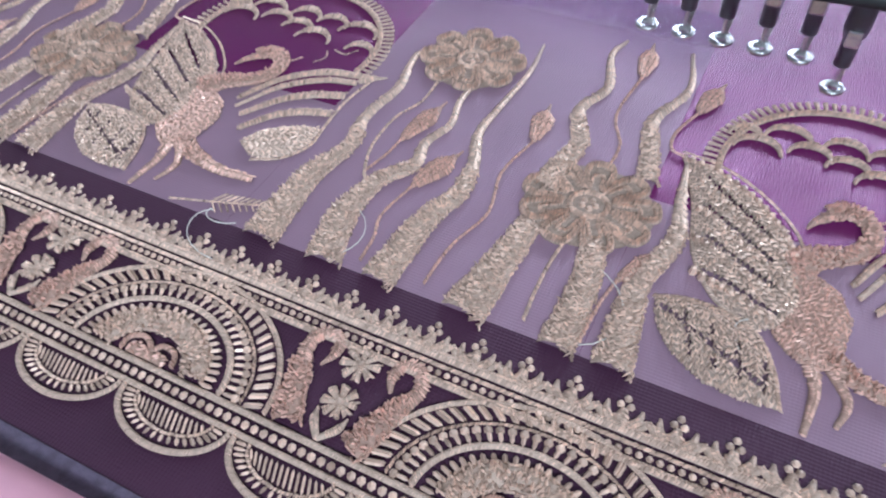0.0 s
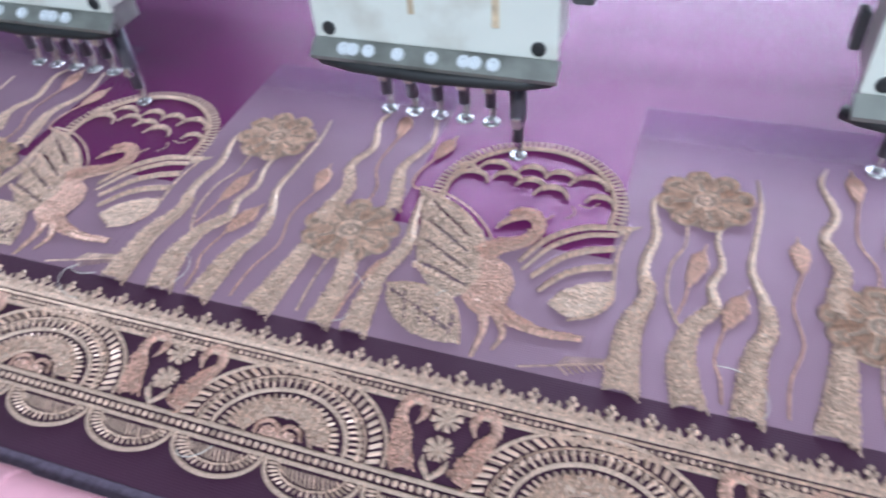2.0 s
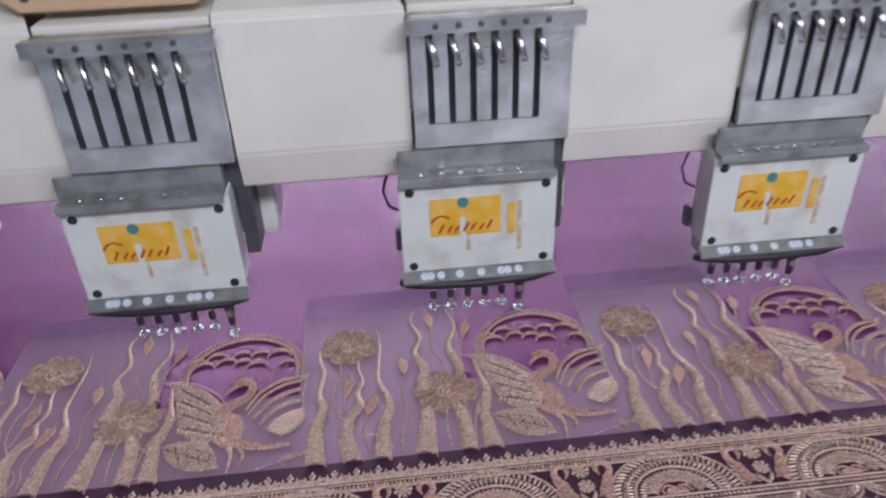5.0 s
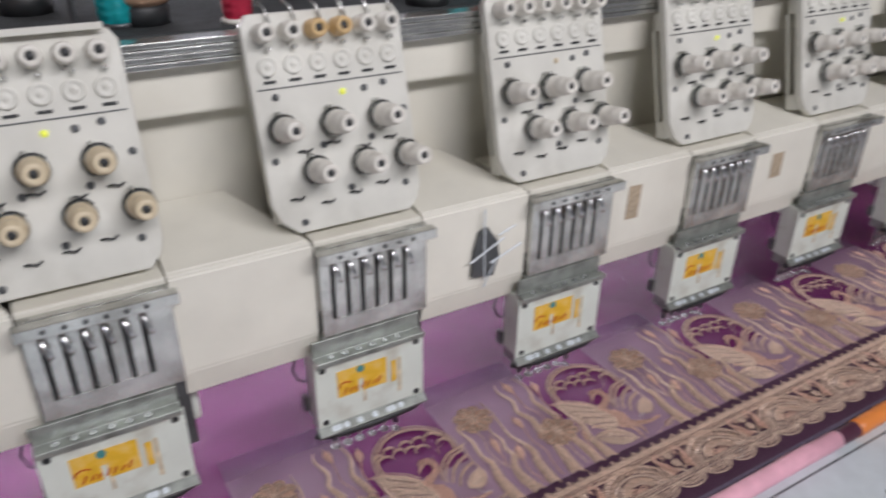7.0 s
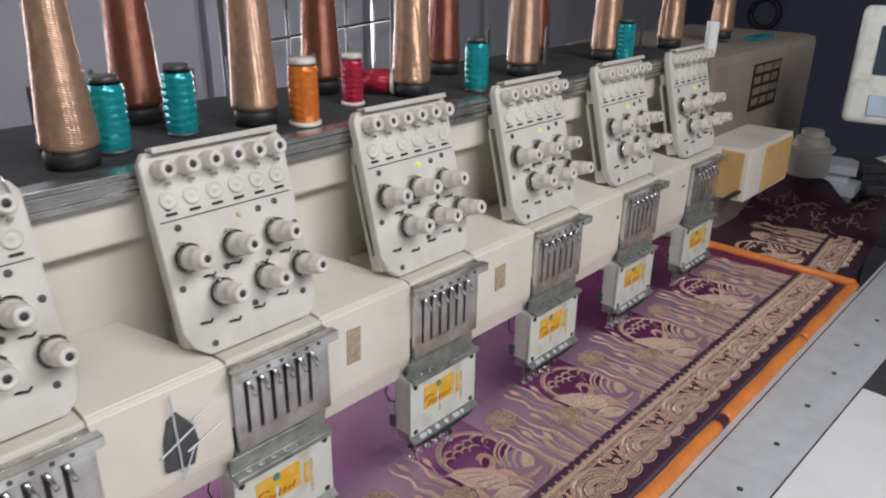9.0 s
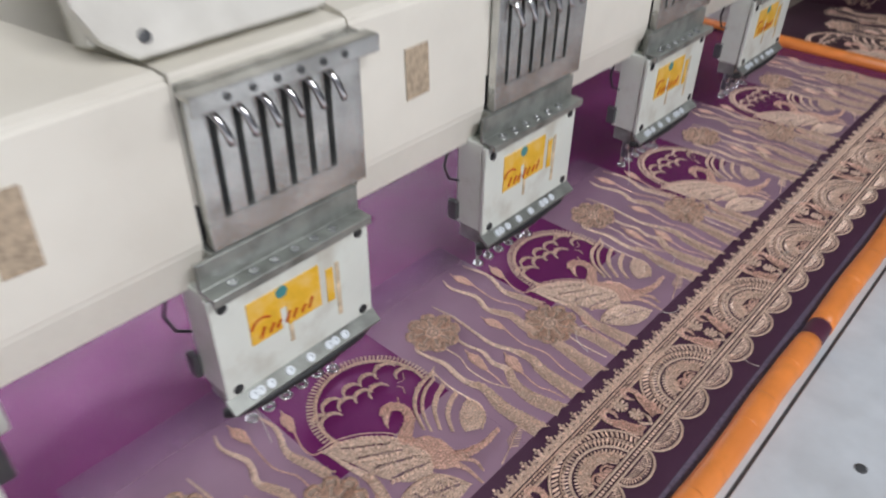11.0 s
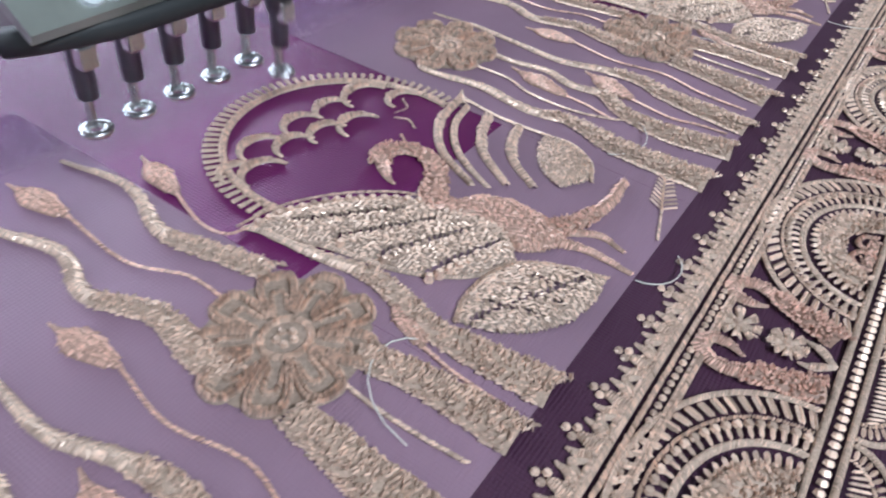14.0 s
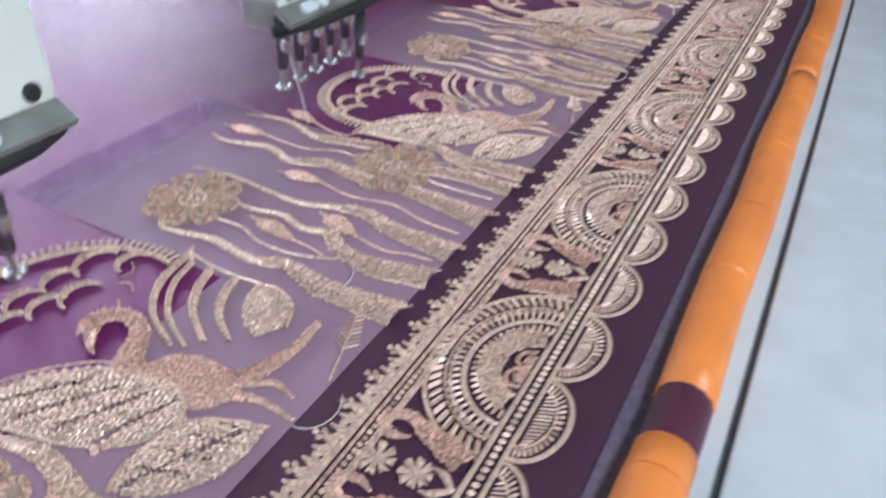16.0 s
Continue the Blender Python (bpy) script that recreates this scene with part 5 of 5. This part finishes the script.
wire = tagged(new("wire_stand"), "thin metal wire stand far behind the thread shelf", "wire stand")
for i in range(7):
    part("upright", tube([(1.55 + 0.11 * i, 1.30, 0.0), (1.55 + 0.11 * i, 1.30, 2.2)], 0.006, 6), M_GREY if i % 2 else M_STEEL, wire)
for z in (1.2, 1.38, 1.55, 1.72):
    part("bar", tube([(1.52, 1.294, z), (2.25, 1.294, z + 0.05)], 0.005, 6), M_STEEL, wire)

# ---- far end of the machine ----
endcase = tagged(new("beam_end_case"), "large cream painted end case of the machine with dark name plate", "end case")
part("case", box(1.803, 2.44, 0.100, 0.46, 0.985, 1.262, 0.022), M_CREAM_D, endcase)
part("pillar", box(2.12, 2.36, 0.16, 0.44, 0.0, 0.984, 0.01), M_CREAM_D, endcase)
np_ = part("name_plate", box(2.025, 2.185, 0.0975, 0.0995, 1.122, 1.226, 0.001), M_NAMEPLATE, endcase, "dark name plate with pale bars")
for j in range(4):
    for i in range(3):
        part("print", box(2.033 + 0.050 * i, 2.033 + 0.050 * i + 0.036 + 0.006 * (j % 2), 0.0965, 0.0974, 1.134 + 0.024 * j, 1.150 + 0.024 * j), M_PLATEBAR, np_)
drive = tagged(new("drive_box"), "cream drive box with tan side panels at the beam's end", "drive box")
part("case", box(1.804, 2.04, -0.004, 0.0985, 0.986, 1.094, 0.003), M_CREAM, drive)
part("side_panel", box(1.8005, 1.8038, 0.006, 0.090, 0.993, 1.086, 0.001), M_BOXTAN, drive, "tan side panel")
part("front_panel", box(1.885, 2.032, -0.0075, -0.0042, 0.993, 1.086, 0.001), M_BOXTAN, drive, "tan front panel")
part("shaft", tube([(1.775, 0.02, 0.995), (1.7995, 0.01, 1.005), (1.81, 0.005, 1.008)], 0.005, 8), M_BLACK, drive)
drum = tagged(part("plastic_drum", lathe([(0.056, 0.885), (0.058, 0.89), (0.058, 0.950), (0.064, 0.953), (0.064, 0.962), (0.050, 0.966), (0.044, 0.985), (0.030, 0.990), (0.028, 1.006)], Matrix.Translation((2.50, 0.085, 0)), 28), M_CREAM), "cream plastic drum behind the machine end", "drum")
part("stand", lathe([(0.07, 0.0), (0.04, 0.3), (0.04, 0.8849)], Matrix.Translation((2.50, 0.085, 0)), 20), M_GREY, drum)
roll = tagged(part("white_tube", lathe([(0.0125, 0), (0.0125, 0.062), (0.010, 0.062), (0.010, 0.0)], pose(1.86, 0.135, 1.2622), 16, None, False), M_WHITE), "short white paper tube standing on the end case", "tube")
scis = tagged(part("teal_scissors", box(2.15, 2.26, 0.15, 0.18, 1.2622, 1.270, 0.003), M_TEAL), "teal handled snips lying on the end case", "snips")

panel = tagged(new("control_panel"), "white plastic machine control panel with dark screen", "control panel")
pm = pose(2.10, -0.240, 1.285, -8, 0, -76)
b = box(-0.16, 0.16, -0.03, 0.03, -0.155, 0.075, 0.018, None, 4)
b.transform(pm)
part("housing", b, M_PLATE, panel, "white plastic housing")
b = box(-0.122, 0.11, -0.0325, -0.0305, -0.058, 0.036, 0.0005)
b.transform(pm)
part("screen", b, M_SCREEN, panel, "dark glossy screen")
b = box(-0.118, 0.11, -0.0335, -0.0308, -0.138, -0.098, 0.001)
b.transform(pm)
part("keypad", b, M_BLUE, panel, "pale blue keypad")
part("arm", tube([(2.13, -0.245, 1.14), (2.20, -0.25, 1.0), (2.22, -0.25, 0.786)], 0.02, 10), M_GREY, panel)

# the rest of the saree, gathered past the frame
bunch = tagged(new("gathered_saree_end"), "loose end of the embroidered saree gathered past the frame", "saree")


def drape(x, y):
    """Height of the gathered cloth: flat by the frame, heaped in folds past it."""
    far = max(0.0, (x - 2.28) / 0.14)
    return TOP + 0.001 + 0.085 * min(far, 1.2) ** 1.5 + min(far, 1.0) * (0.020 * math.sin(52 * x + 14 * y) + 0.018 * math.sin(47 * y + 9 * x))


bm = bmesh.new()
nx, ny = 60, 44
V = [[None] * (ny + 1) for _ in range(nx + 1)]
for i in range(nx + 1):
    for j in range(ny + 1):
        x, y = 2.012 + 0.41 * i / nx, -0.19 + 0.46 * j / ny
        z = drape(x, y)
        V[i][j] = bm.verts.new((x, y, z))
for i in range(nx):
    for j in range(ny):
        bm.faces.new((V[i][j], V[i + 1][j], V[i + 1][j + 1], V[i][j + 1]))
part("cloth", bm, M_MAROONCLOTH, bunch, "dark maroon folded cloth", True)
lay_motif(2.07, bunch, TOP + 0.0010, ("pond",))
lay_motif(2.32, bunch, TOP + 0.0010, ("stems",))
lay_motif(2.262, bunch, TOP + 0.0010, ("border",))
for i in range(60):
    x, y = random.uniform(2.30, 2.40), random.uniform(-0.17, 0.2)
    a = random.uniform(0, 6.28)
    pts = [(x + 0.009 * math.cos(a) * t + 0.004 * math.sin(5 * t), y + 0.014 * math.sin(a) * t + 0.004 * math.cos(4 * t)) for t in np.linspace(-1, 1, 12)]
    part("stray_cord", tube([(p, q, drape(p, q) + 0.001) for p, q in pts], 0.0009, 5), M_GROUND_P, bunch, "gold cord on the folds")
bunch.matrix_world = pose(2.0, -0.19, 0, 0, 0, 5) @ pose(-2.0, 0.19, 0)

# clutter past the machine's end
for i in range(15):
    b = box(-0.062, 0.062, -0.042, 0.042, -0.014, 0.014, 0.003)
    ob = tagged(part("metal_frame_clip", b, (M_ALU, M_GREY, M_PLATE)[i % 3]), "grey metal frame clip piled by the machine", "clip", "piled clips")
    ob.matrix_world = pose(2.86 + 0.09 * (i % 3) + 0.02 * math.sin(7 * i), 0.09 - 0.08 * (i % 3) + 0.03 * math.sin(5 * i), 0.7145 + 0.0285 * (i // 3), 0, 0, 31 * i)
belt = tagged(part("rubber_belt", tube([(4.585, 1.03 + 0.075 * math.cos(a), 1.14 + 0.075 * math.sin(a)) for a in np.linspace(0, 6.28, 30)], 0.014, 8), M_BLACK, None, "", True), "black rubber drive belt hanging on the far wall", "belt")
bench = tagged(part("side_bench", box(2.72, 3.3, -0.45, 0.24, 0.65, 0.70, 0.004), M_GREY), "dark side bench past the machine", "bench")
for x in (2.76, 3.25):
    for y in (-0.42, 0.05):
        part("leg", box(x - 0.02, x + 0.02, y - 0.02, y + 0.02, 0, 0.649, 0.002), M_GREY, bench)


# ---- movement ----
# how far the needles are down, every half second
DIPS = [0.5, 1, 0.3, 0.2, 1, 0.5, 0.6, 0.6, 0.1, 0.9, 0.4, 0.7, 0.8, 0.5, 0.3, 0.8, 0.5, 0.2, 0.7, 0.5, 0.4, 0.9, 0.3, 0.6, 0.2, 0.5, 1, 0.4, 0.5, 1, 1, 0.2, 0.9]


def motions():
    """The cloth frame slides to and fro; the active needle bars stitch up and down together."""
    for ob in (saree, frame_rail, bunch):
        base = ob.matrix_world.copy()
        walk(ob, [(t, Matrix.Translation(OVER[t]) @ base) for t, _, _ in SLIDE])
    for h in HEADS:
        for c in h.children:
            if c.name.startswith("active_needle_bar"):
                rows = []
                for i in range(0, 161):
                    dip = DIPS[i // 5] if i % 5 == 0 else 0.5 - 0.5 * math.cos(2 * math.pi * (0.23 * i + 0.6))
                    rows.append((i / 10, Matrix.Translation((0, 0, -0.020 * dip))))
                walk(c, rows)


motions()
